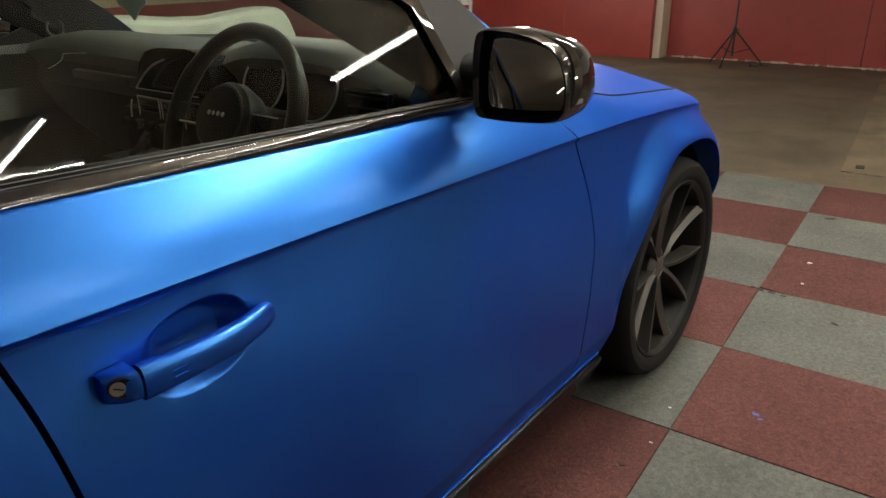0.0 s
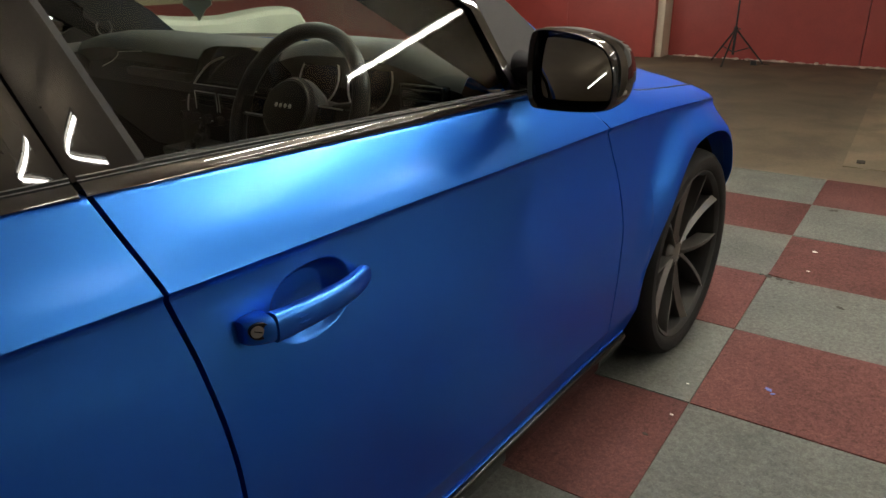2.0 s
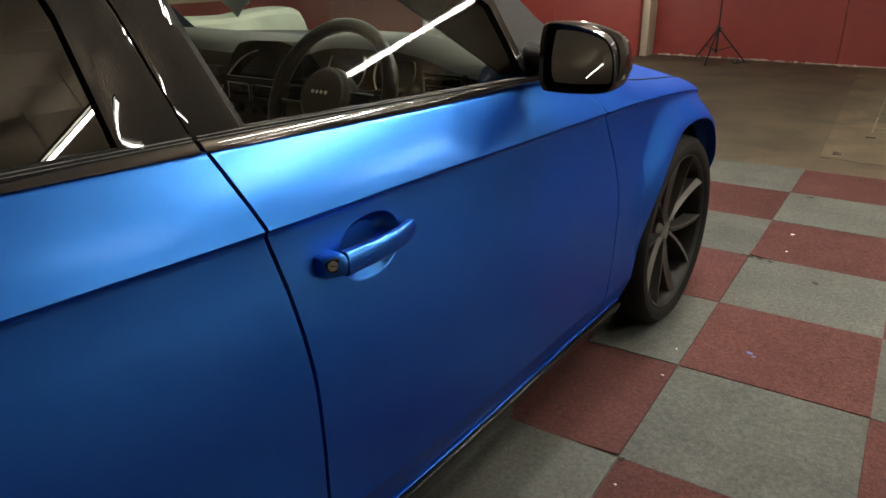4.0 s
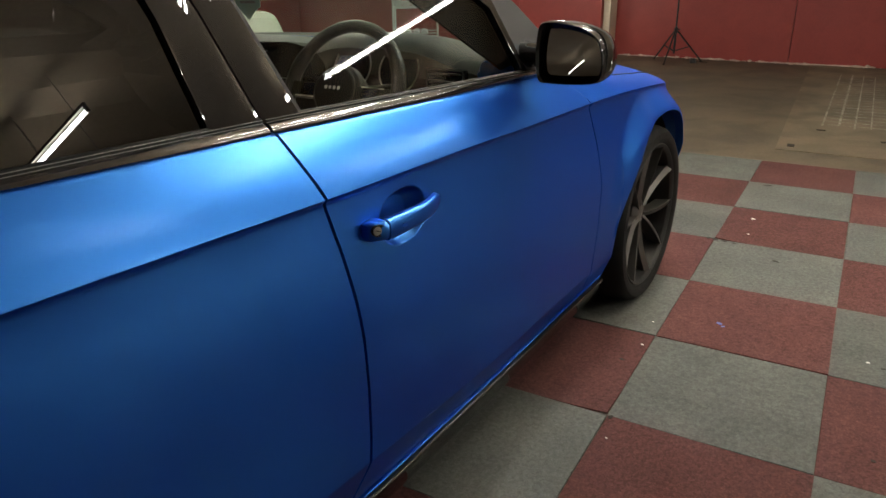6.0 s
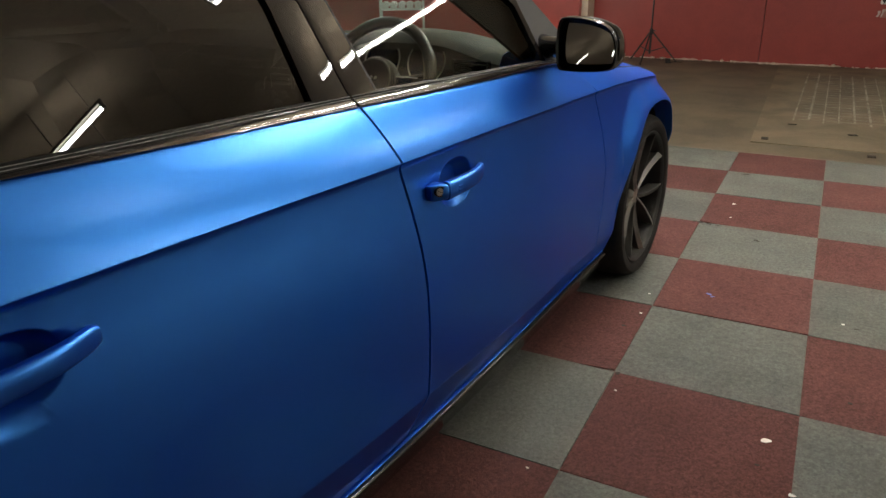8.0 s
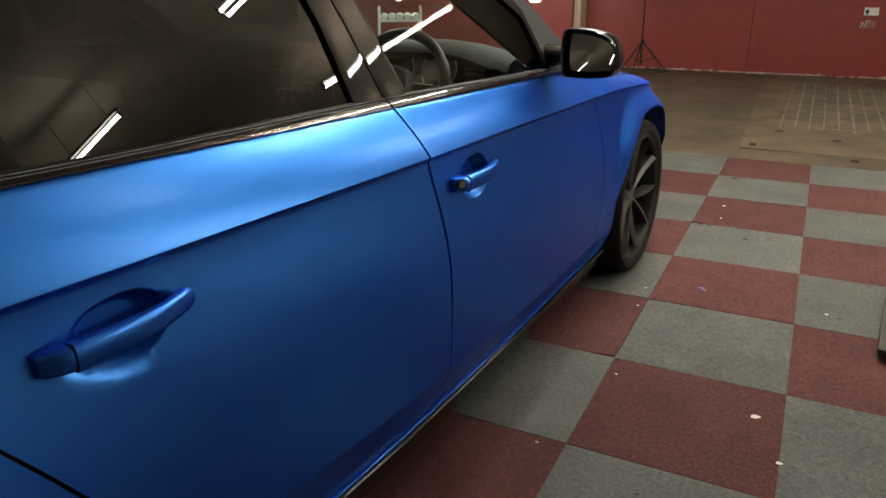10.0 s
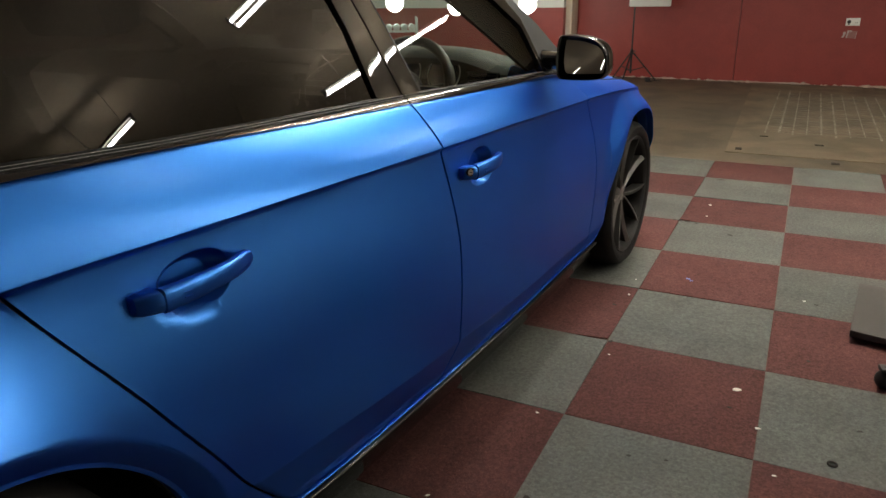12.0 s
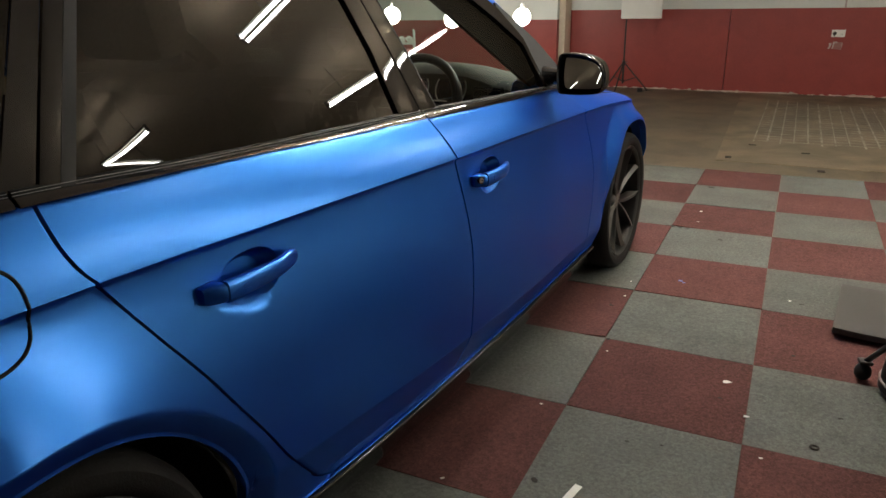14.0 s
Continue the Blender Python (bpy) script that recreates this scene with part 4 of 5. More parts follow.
# ---- door handles ----
def handle(door, cy, cz, lock, ahead, up, long):
    """A bow handle with its fixed cap; cy, cz: the middle of its hollow."""
    def ring(y, x, z, hx, hz, k=14):
        out = []
        for i in range(k):
            a = 2 * math.pi * i / k
            c, s = math.cos(a), math.sin(a)
            out.append((x + hx * math.copysign(abs(c) ** 0.62, c), y, z + hz * math.copysign(abs(s) ** 0.62, s)))
        return out

    y0, cz = cy - 0.079 + ahead, cz + up
    base = flank_low(cy - 0.11, cz)
    bm = bmesh.new()
    rings = []
    for s in spread(0, 1, 22):
        y = y0 + long * s
        bow = 0.024 + 0.007 * math.sin(min(1, s / 0.6) * math.pi / 2) - 0.012 * max(0, (s - 0.62) / 0.38) ** 1.7
        hz = (0.0180 - 0.0040 * s) * (1 - 0.30 * max(0, (s - 0.90) / 0.10) ** 2.5)
        z = cz + 0.004 * s
        rings.append(ring(y, base + bow - 0.009 * s * s, z, 0.0115 - 0.003 * s, hz))
    loft(bm, rings)
    part("door_handle", bm, SATIN_BLUE, door, sharp=40)
    bm = bmesh.new()
    rings = []
    for s in spread(0, 1, 10):
        y = y0 - 0.0022 - (0.027 if lock else 0.031) * s
        shrink = 1 - 0.16 * max(0, (s - 0.7) / 0.3) ** 2
        rings.append(ring(y, base + 0.013 - 0.008 * s * s, cz - 0.0005 * s, 0.0215 - 0.012 * s ** 1.5, (0.0165 - 0.001 * s) * shrink))
    loft(bm, rings)
    part("handle_cap", bm, SATIN_BLUE, door, sharp=40)
    if lock:
        x = base + 0.0222
        # solid dark disc round the cylinder; its colour stands for the recess's shade
        bm = bmesh.new()
        bmesh.ops.create_cone(bm, cap_ends=True, segments=28, radius1=0.0112, radius2=0.0106, depth=0.008, matrix=pose(x + 0.0006, y0 - 0.0168, cz + 0.0034, 0, 0, -25) @ pose(0, 0, 0, 0, 90, 0) @ Matrix.Diagonal((0.92, 1.12, 1, 1)))
        part("lock_recess", bm, SEAL, door)
        bm = bmesh.new()
        bmesh.ops.create_cone(bm, cap_ends=True, segments=24, radius1=0.0078, radius2=0.0070, depth=0.010, matrix=pose(x - 0.0008, y0 - 0.0195, cz + 0.0040, 0, 0, -25) @ pose(0, 0, 0, 0, 90, 0))
        part("lock_cylinder", bm, LOCK_METAL, door, "brass-grey lock cylinder")
        bm = bmesh.new()
        box(bm, (-0.0007, -0.0006, -0.0045), (0.0007, 0.0006, 0.0045), 0, pose(x + 0.0040, y0 - 0.0208, cz + 0.0040, 0, 0, -25) @ pose(0, 0, 0, 68, 0, 0))
        part("key_slot", bm, SEAL, door)
    bm = bmesh.new()
    for dz in (-0.003, 0.004):
        box(bm, (base + 0.0372, y0 + 0.028, cz + dz - 0.0007), (base + 0.0388, y0 + 0.042, cz + dz + 0.0007))
    part("touch_marks", bm, SATIN_BLUE, door)


handle(front_door, *POCKETS[0], True, -0.002, 0.0045, 0.164)
handle(rear_door, *POCKETS[1], False, 0.005, 0.0025, 0.178)


# ---- glasshouse ----
LEAN = math.tan(radians(24))


def pane_x(z, inset=0.0):
    return 0.820 - (z - 0.925) * LEAN - inset


def on_pane(pts, inset=0.0):
    return [(pane_x(z, inset), y, z) for y, z in pts]


NORMAL = Vector((math.cos(radians(24)), 0, math.sin(radians(24))))
ROOF_LINE = 1.335
WIN_F = [(-1.600, 0.925), (-1.639, 1.07), (-1.675, 1.18), (-1.715, ROOF_LINE - 0.01), (-1.50, 1.305), (-1.28, 1.222), (-1.08, 1.118), (-0.955, 1.04), (-0.912, 0.905)]
OUT_F = [(-1.6715, 0.925), (-1.7025, 1.07), (-1.7355, 1.18), (-1.788, ROOF_LINE + 0.03), (-1.47, 1.338), (-1.24, 1.252), (-1.045, 1.150), (-0.938, 1.060), (-0.890, 0.905)]
WIN_R = [(-1.763, 0.93), (-1.772, 1.07), (-1.798, 1.18), (-1.84, ROOF_LINE - 0.01), (-2.10, ROOF_LINE - 0.008), (-2.345, ROOF_LINE - 0.02), (-2.428, 1.185), (-2.486, 1.073), (-2.55, 0.945)]
OUT_R = [(-1.6755, 0.93), (-1.7065, 1.07), (-1.7395, 1.18), (-1.792, ROOF_LINE + 0.03), (-2.10, ROOF_LINE + 0.03), (-2.370, ROOF_LINE + 0.02), (-2.478, 1.185), (-2.537, 1.073), (-2.602, 0.945)]
WIN_Q = [(-2.645, 0.965), (-2.58, 1.08), (-2.52, 1.185), (-2.42, ROOF_LINE - 0.02), (-2.9, ROOF_LINE - 0.03), (-3.22, 1.23), (-3.32, 1.10), (-3.26, 0.985)]


def ring_frame(name, inner, outer, mat, parent, proud=0.004, depth=0.016):
    bm = bmesh.new()
    rows = []
    for a, b in zip(on_pane(inner), on_pane(outer)):
        a, b = Vector(a), Vector(b)
        wide = (b - a).length
        rows.append([a + (b - a) * u + NORMAL * (proud + wide * (0.009 * (1 - (2 * u - 1) ** 2) + 0.005 * (1 - (2 * u - 1) ** 6))) for u in spread(0, 1, 28)])
    sheet(bm, rows, NORMAL)
    flange(bm, NORMAL * -depth)
    return part(name, bm, mat, parent, sharp=30)


def pane(name, pts, mat, parent, label):
    bm = bmesh.new()
    bm.faces.new([bm.verts.new(Vector(p) - NORMAL * 0.003) for p in on_pane(pts)])
    bm.normal_update()
    if bm.faces[:][0].normal.x < 0:
        bmesh.ops.reverse_faces(bm, faces=bm.faces[:])
    return part(name, bm, mat, parent, label)


def bent_pane(name, pts, mat, parent, label):
    """A pane that bends a little towards its lower and rear edges, as tinted glass does."""
    ahead, behind = pts[:4], [pts[8], pts[7], pts[6], pts[5]]
    along = lambda line, v: [line[int(min(v * 3, 2.999))][k] + (line[int(min(v * 3, 2.999)) + 1][k] - line[int(min(v * 3, 2.999))][k]) * (v * 3 - int(min(v * 3, 2.999))) for k in (0, 1)]
    bm = bmesh.new()
    rows = []
    for v in [x ** 1.8 for x in spread(0, 1, 40)]:
        a, b = along(ahead, v), along(behind, v)
        row = []
        for u in [1 - (1 - x) ** 1.8 for x in spread(0, 1, 40)]:
            y, z = a[0] + (b[0] - a[0]) * u, a[1] + (b[1] - a[1]) * u
            dip = 0.0011 * math.exp(-v * 0.40 / 0.020) * min(1, max(0, (u - 0.78) / 0.15)) + 0.0010 * math.exp(-(1 - u) * 0.75 / 0.030)
            row.append(Vector((pane_x(z), y, z)) - NORMAL * (0.003 + dip))
        rows.append(row)
    sheet(bm, rows, NORMAL)
    return part(name, bm, mat, parent, label, sharp=80)


frames = [ring_frame("window_frame", WIN_F, OUT_F, GLOSS_BLACK, front_door), ring_frame("window_frame", WIN_R, OUT_R, GLOSS_BLACK, rear_door)]
panes = [pane("window_pane", WIN_F, GLASS_CLEAR, front_door, "clear side glass"), bent_pane("window_pane", WIN_R, GLASS_DARK, rear_door, "black-tinted privacy glass")]
panes.append(pane("quarter_window", WIN_Q, GLASS_DARK, car, "black-tinted quarter glass"))
bm = bmesh.new()
plate(bm, [Vector(p) + NORMAL * 0.002 for p in on_pane([(-0.888, 0.895), (-0.715, 0.884), (-0.735, 0.960), (-0.835, 1.045), (-0.958, 1.122), (-1.043, 1.168), (-1.045, 1.152), (-0.936, 1.063)])], NORMAL * -0.014)
part("mirror_sail", bm, GREY_SAIL, front_door, "charcoal plastic mirror sail")
# the felt-lined channel along the rear edge of the front glass
bm = bmesh.new()
plate(bm, [Vector(p) + NORMAL * 0.0012 for p in on_pane([(-1.6005, 0.925), (-1.6395, 1.07), (-1.6755, 1.18), (-1.7135, ROOF_LINE - 0.012), (-1.703, ROOF_LINE - 0.012), (-1.665, 1.18), (-1.6295, 1.07), (-1.590, 0.925)])], NORMAL * -0.003)
part("window_channel", bm, GREY_SAIL, front_door, "charcoal felt window channel")
# strips of rubber at the rear edge of the rear door
bm = bmesh.new()
plate(bm, [Vector(p) + NORMAL * 0.0055 for p in on_pane([(-2.550, 0.948), (-2.571, 0.950), (-2.448, 1.185), (-2.365, ROOF_LINE - 0.02), (-2.345, ROOF_LINE - 0.02), (-2.428, 1.185)])], NORMAL * -0.012)
part("window_guide", bm, SEAL, rear_door)
bm = bmesh.new()
plate(bm, [Vector(p) + NORMAL * 0.001 for p in on_pane([(-2.606, 0.945), (-2.645, 0.960), (-2.52, 1.185), (-2.42, ROOF_LINE + 0.02), (-2.376, ROOF_LINE + 0.02), (-2.482, 1.185)])], NORMAL * -0.014)
part("quarter_pillar", bm, GLOSS_BLACK, car, "gloss black pillar cover")


# belt trims: a gloss black moulding with a grey seal above it
def belt_trim(door, back, front):
    bm = bmesh.new()
    rows = []
    ys = spread(back, front, 40)
    for y in ys:
        xb, zb, zt = belt_x(y), belt_z(y), trim_z(y)
        xt = pane_x(zt)
        arc = [(xb + 0.003 + (xt + 0.003 - xb) * u + 0.0026 * math.sin(math.pi * u), y, zb - 0.0005 + (zt - zb + 0.0005) * u) for u in spread(0, 1, 12)]
        rows.append([(xb - 0.012, y, zb - 0.002)] + arc + [(xt - 0.006, y, zt + 0.001)])
    sheet(bm, rows, (1, 0, 0.3))
    bm.faces.new([v for v in bm.verts if abs(v.co.y - back) < 1e-6])
    bm.faces.new([v for v in bm.verts if abs(v.co.y - front) < 1e-6])
    trim = part("belt_trim", bm, GLOSS_BLACK, door, "gloss black belt moulding", sharp=50)
    bm = bmesh.new()
    rows = []
    for y in ys:
        zt = trim_z(y)
        xt = pane_x(zt)
        rows.append([(xt + 0.0045, y, zt + 0.0006), (xt + 0.0035, y, zt + 0.005), (xt + 0.0005, y, zt + 0.008), (xt - 0.004, y, zt + 0.008)])
    sheet(bm, rows, (1, 0, 0.3))
    seal = part("window_seal", bm, SEAL_GREY, door, "black rubber window seal", sharp=50)
    for dx, dz in ((0.0046, 0.0012), (0.0035, 0.0052)):
        bm = bmesh.new()
        line = [Vector((pane_x(trim_z(y)) + dx, y, trim_z(y) + dz)) for y in ys]
        wire(bm, line, 0.0005)
        part("seal_lip", bm, SEAL_LIP, door, "thin pale seal lip")
    return trim, seal


trims = [belt_trim(front_door, -1.6665, -0.765), belt_trim(rear_door, -2.634, -1.6735), belt_trim(car, -3.34, -2.6395)]

# the other side of the glasshouse
far_frame = ring_frame("window_frame", WIN_F[:7] + [(-0.90, 1.045), (-0.86, 0.905)], OUT_F[:7] + [(-0.885, 1.065), (-0.845, 0.905)], GLOSS_BLACK, front_door)
flip_side(far_frame, twins[0])
bpy.data.objects.remove(far_frame)
for o, up in ((frames[1], twins[1]), (panes[0], twins[0]), (panes[1], twins[1]), (panes[2], car), (trims[0][0], twins[0]), (trims[1][0], twins[1]), (trims[2][0], car)):
    flip_side(o, up)

# roof, its rails, and the pillars in body colour
bm = bmesh.new()
roof_z = spline([(-3.55, 1.33), (-3.0, 1.395), (-2.3, 1.43), (-1.9, 1.432), (-1.5, 1.395), (-1.32, 1.345)])
rows = []
for y in spread(-3.55, -1.32, 40):
    zr = roof_z(y)
    edge = min(zr - 0.03, ROOF_LINE + 0.035)
    row = []
    for s in spread(-1, 1, 24):
        w = pane_x(edge) + 0.008
        row.append((w * s, y, edge + (zr - edge) * (1 - abs(s) ** 3.2)))
    rows.append(row)
sheet(bm, rows, (0, 0, 1))
flange(bm, (0, 0, -0.02))
part("roof", bm, SATIN_BLUE, car)
A_LOW, A_HIGH = (-0.675, 0.905), (-1.40, 1.372)


def a_pillar(sgn):
    bm = bmesh.new()
    rings = []
    for s in spread(0, 1, 14):
        y = A_LOW[0] + (A_HIGH[0] - A_LOW[0]) * s
        z = A_LOW[1] + (A_HIGH[1] - A_LOW[1]) * s + 0.022 * math.sin(math.pi * s)
        x = pane_x(z) + 0.004
        rings.append([(sgn * (x - 0.010), y - 0.040, z - 0.012), (sgn * (x - 0.005), y - 0.016, z - 0.004), (sgn * (x - 0.014), y + 0.006, z + 0.008), (sgn * (x - 0.030), y + 0.030, z + 0.018), (sgn * (x - 0.024), y - 0.02, z - 0.01)])
    loft(bm, rings)
    part("a_pillar", bm, SATIN_BLUE, car)
    bm = bmesh.new()
    rings = []
    for s in spread(0, 1, 10):
        foot, back = (-0.86, 0.075) if sgn > 0 else (-0.79, 0.025)
        y = foot + (-1.50 - foot) * s
        z = 0.92 + (1.33 - 0.92) * s
        x = pane_x(z) - 0.028
        wide = 0.105 if sgn > 0 else 0.03
        rings.append([(sgn * x, y - back, z - 0.01), (sgn * x, y + wide, z + 0.01), (sgn * (x - 0.030), y + wide + 0.02, z + 0.02), (sgn * (x - 0.036), y + 0.5 * wide, z), (sgn * (x - 0.026), y - 0.55 * back, z - 0.015)])
    loft(bm, rings)
    part("pillar_trim", bm, PILLAR_CLOTH, car, "black inner pillar trim")
    bm = bmesh.new()
    pts = [(-0.98, 0.895), (-0.865, 0.950), (-0.852, 0.962), (-0.848, 1.0), (-0.93, 1.055), (-1.06, 1.12), (-1.47, 1.36), (-1.36, 1.385), (-0.78, 1.07), (-0.62, 0.975), (-0.56, 0.93), (-0.50, 0.885)]
    if sgn < 0:
        plate(bm, [(-(pane_x(z) - 0.048), y, z) for y, z in pts], (0.012, 0, 0))
        part("inner_sail", bm, SATIN_BLACK, car, "black inner sail panel")
        bm = bmesh.new()
        for k in range(24):
            a0, a1 = 2 * math.pi * k / 24, 2 * math.pi * (k + 1) / 24
            rod(bm, (-0.748, -0.785 + 0.024 * math.cos(a0), 0.938 + 0.024 * math.sin(a0)), (-0.748, -0.785 + 0.024 * math.cos(a1), 0.938 + 0.024 * math.sin(a1)), 0.003, seg=6)
        part("tweeter_ring", bm, RIM, car, "dull metal tweeter ring")
    else:
        bm.free()


a_pillar(1)
a_pillar(-1)

# windscreen
bm = bmesh.new()
rows = []
for s in spread(0, 1, 16):
    rows.append([])
    for u in spread(-1, 1, 20):
        w = 0.735 * (1 - s) + 0.60 * s
        y = (-0.56 - 0.17 * u * u) * (1 - s) + (-1.33 - 0.10 * u * u) * s
        z = 0.895 + (1.352 - 0.895) * s + 0.022 * math.sin(math.pi * s) + (0.012 - 0.012 * u * u) * (1 - s)
        rows[-1].append((w * u, y, z))
sheet(bm, rows, (0, 1, 1))
part("windscreen", bm, GLASS_SCREEN, car, "clear windscreen")

# bonnet
def bonnet_dome(u, y):
    rise = 0.064 * (1 - ((y + 0.55) / 1.33) ** 4.0 * 0.92)
    return rise * (1 - abs(u) ** 2.4) + 0.008 * math.exp(-((abs(u) - 0.62) / 0.10) ** 2)


bm = bmesh.new()
rows = []
for y in spread(-0.55, 0.78, 44):
    row = []
    for u in spread(-1, 1, 40):
        w = hood_x(y) - 0.003
        dome = bonnet_dome(u, y)
        row.append((w * u, y + 0.16 * (1 - u * u) * min(1, max(0, (y + 0.3) / 1.0)) - 0.10 * u * u * (y < -0.5), hood_z(y) + dome))
    rows.append(row)
sheet(bm, rows, (0, 0, 1))
flange(bm, (0, 0, -0.02))
part("bonnet", bm, SATIN_BLUE, car, "blue satin bonnet")
for sgn in (1, -1):
    bm = bmesh.new()
    line = [Vector((sgn * (hood_x(y) - 0.0012), y, hood_z(y) + 0.0005)) for y in spread(-0.50, 0.70, 50)]
    wire(bm, line, 0.0024)
    part("bonnet_joint", bm, SEAL, car, "dark joint beside the bonnet")
bm = bmesh.new()
rows = [[(0.80 * u, -0.50 - 0.16 * u * u + d, 0.895 + 0.03 * (1 - u * u) - 0.05 * (d > 0.05)) for u in spread(-1, 1, 16)] for d in (-0.12, 0.0, 0.08)]
sheet(bm, rows, (0, 0, 1))
part("scuttle", bm, SATIN_BLACK, car)

# nose and tail
bm = bmesh.new()
rows = []
for z, push in ((0.16, -0.05), (0.20, 0.0), (0.30, 0.03), (0.45, 0.035), (0.55, 0.02), (0.62, -0.01)):
    rows.append([(0.62 * math.sin(a) * (1 + 0.06 * (z < 0.5)), 0.60 + push + 0.30 * math.cos(a) ** 0.7 if math.cos(a) > 0 else 0.62 + push, z) for a in spread(-1.5, 1.5, 30)])
sheet(bm, rows, (0, 1, 0))
part("front_bumper", bm, SATIN_BLUE, car)
bm = bmesh.new()
box(bm, (-0.30, 0.925, 0.30), (0.30, 0.965, 0.66), 0.02)
part("grille", bm, GLOSS_BLACK, car, "gloss black front grille")
for sgn in (1, -1):
    bm = bmesh.new()
    plate(bm, [(sgn * 0.30, 0.90, 0.62), (sgn * 0.48, 0.78, 0.60), (sgn * 0.57, 0.70, 0.57), (sgn * 0.55, 0.74, 0.50), (sgn * 0.36, 0.90, 0.49)], (0, 0.02, 0))
    part("headlamp", bm, LAMP_LENS, car, "clear headlamp")
    bm = bmesh.new()
    plate(bm, [(sgn * 0.36, -3.775, 0.72), (sgn * 0.70, -3.70, 0.72), (sgn * 0.735, -3.62, 0.84), (sgn * 0.70, -3.70, 0.87), (sgn * 0.36, -3.775, 0.86)], (0, -0.02, 0))
    part("tail_lamp", bm, TAIL_RED, car, "red tail lamp")
bm = bmesh.new()
rows = []
for z, y in ((0.24, -3.72), (0.40, -3.80), (0.60, -3.82), (0.68, -3.79)):
    rows.append([(0.76 * math.sin(a), y + 0.14 * (1 - math.cos(a)) , z) for a in spread(-1.5, 1.5, 24)])
sheet(bm, rows, (0, -1, 0))
part("rear_bumper", bm, SATIN_BLUE, car)
bm = bmesh.new()
rows = [[(x * u, y + 0.05 * u * u, z) for u in spread(-1, 1, 12)] for x, y, z in ((0.70, -3.79, 0.66), (0.72, -3.77, 0.86), (0.70, -3.74, 0.95))]
sheet(bm, rows, (0, -1, 0))
part("tailgate", bm, SATIN_BLUE, car)
bm = bmesh.new()
rows = [[(x * u, y + 0.05 * u * u, z) for u in spread(-1, 1, 12)] for x, y, z in ((0.70, -3.74, 0.95), (0.64, -3.64, 1.15), (0.58, -3.53, 1.335))]
sheet(bm, rows, (0, -1, 0.3))
part("rear_screen", bm, GLASS_DARK, car, "black-tinted rear screen")
bm = bmesh.new()
for sgn in (1, -1):
    plate(bm, [Vector((sgn * p[0], p[1], p[2])) for p in on_pane([(-3.24, 0.965), (-3.32, 1.10), (-3.22, 1.23), (-3.0, ROOF_LINE + 0.02), (-3.55, ROOF_LINE + 0.02), (-3.74, 0.95)], 0.004)], (-0.02 * sgn, 0, 0))
part("rear_pillar", bm, SATIN_BLUE, car)


# ---- door mirror ----
FAR_GLASS = (-4.4, 25.8)


def door_mirror(door, sgn):
    outline = [(0.858, 0.897), (0.849, 0.930), (0.848, 0.965), (0.852, 1.000), (0.864, 1.0165), (0.91, 1.018), (0.965, 1.011), (1.010, 0.995), (1.031, 0.970), (1.038, 0.938), (1.033, 0.911), (1.012, 0.897), (0.95, 0.892), (0.89, 0.892)]
    outline = [(1.038 - (1.038 - x) * 0.78, z) for x, z in outline]
    c = Vector((0.966, 0, 0.953))
    ring = curve_ring([(x, 0, z) for x, z in outline], 4)

    def at(y, s, slant=0.0):
        out = []
        for p in ring:
            q = c + (p - c) * s
            out.append((sgn * q.x, y + slant * (q.x - 0.85) + (0.10 if sgn < 0 else 0), q.z))
        return out

    bm = bmesh.new()
    loft(bm, [at(-0.905, 0.70, 0.10), at(-0.925, 0.835, 0.10), at(-0.955, 0.85, 0.10), at(-0.967, 0.885, 0.10), at(-0.973, 0.965, 0.10), at(-0.966, 0.995, 0.10), at(-0.945, 1.0, 0.10), at(-0.90, 0.965, 0.06), at(-0.86, 0.85, 0.03), at(-0.835, 0.62, 0.0), at(-0.826, 0.3, 0.0)])
    part("mirror_housing", bm, GLOSS_BLACK, door, "gloss black mirror housing", sharp=45)
    # a glass that bulges a little, tipped towards the roof
    bm = bmesh.new()
    if sgn > 0:
        turn, wide, tall, lift = pose(0.982, -0.945, 0.956, -14, 0, 12), 0.92, 0.84, 0.006
    else:
        turn, wide, tall, lift = pose(-0.970, -0.884, 0.959, FAR_GLASS[0], 0, FAR_GLASS[1]), 0.92, 0.52, 0.027
    rings = []
    for g in (1.0, 0.86, 0.7, 0.52, 0.34, 0.16, 0.0005):
        flat = [((p.x - 0.966) * wide * g, (p.z - 0.953) * tall * g + lift) for p in ring]
        rings.append([turn @ Vector((sgn * x, (x * x + (z - lift) ** 2) / (2.6 if sgn > 0 else 40), z)) for x, z in flat])
    loft(bm, rings, caps=False)
    part("mirror_glass", bm, MIRROR, door, "silvered mirror glass", sharp=80)
    bm = bmesh.new()
    box(bm, (min(sgn * 1.020, sgn * 1.0385), -0.940, 0.920), (max(sgn * 1.020, sgn * 1.0385), -0.908, 0.928), 0.003)
    part("indicator", bm, LAMP_LENS, door, "clear indicator repeater")
    bm = bmesh.new()
    rings = []
    for s, (x, y, z, h, d) in zip(spread(0, 1, 4), ((0.79, -0.845, 0.935, 0.036, 0.050), (0.825, -0.855, 0.936, 0.028, 0.042), (0.86, -0.872, 0.938, 0.025, 0.036), (0.90, -0.895, 0.940, 0.025, 0.034))):
        rings.append([(sgn * x, y + d * math.cos(a), z + h * math.sin(a)) for a in [2 * math.pi * k / 16 for k in range(16)]])
    loft(bm, rings)
    part("mirror_foot", bm, GLOSS_BLACK, door)


door_mirror(front_door, 1)
door_mirror(twins[0], -1)


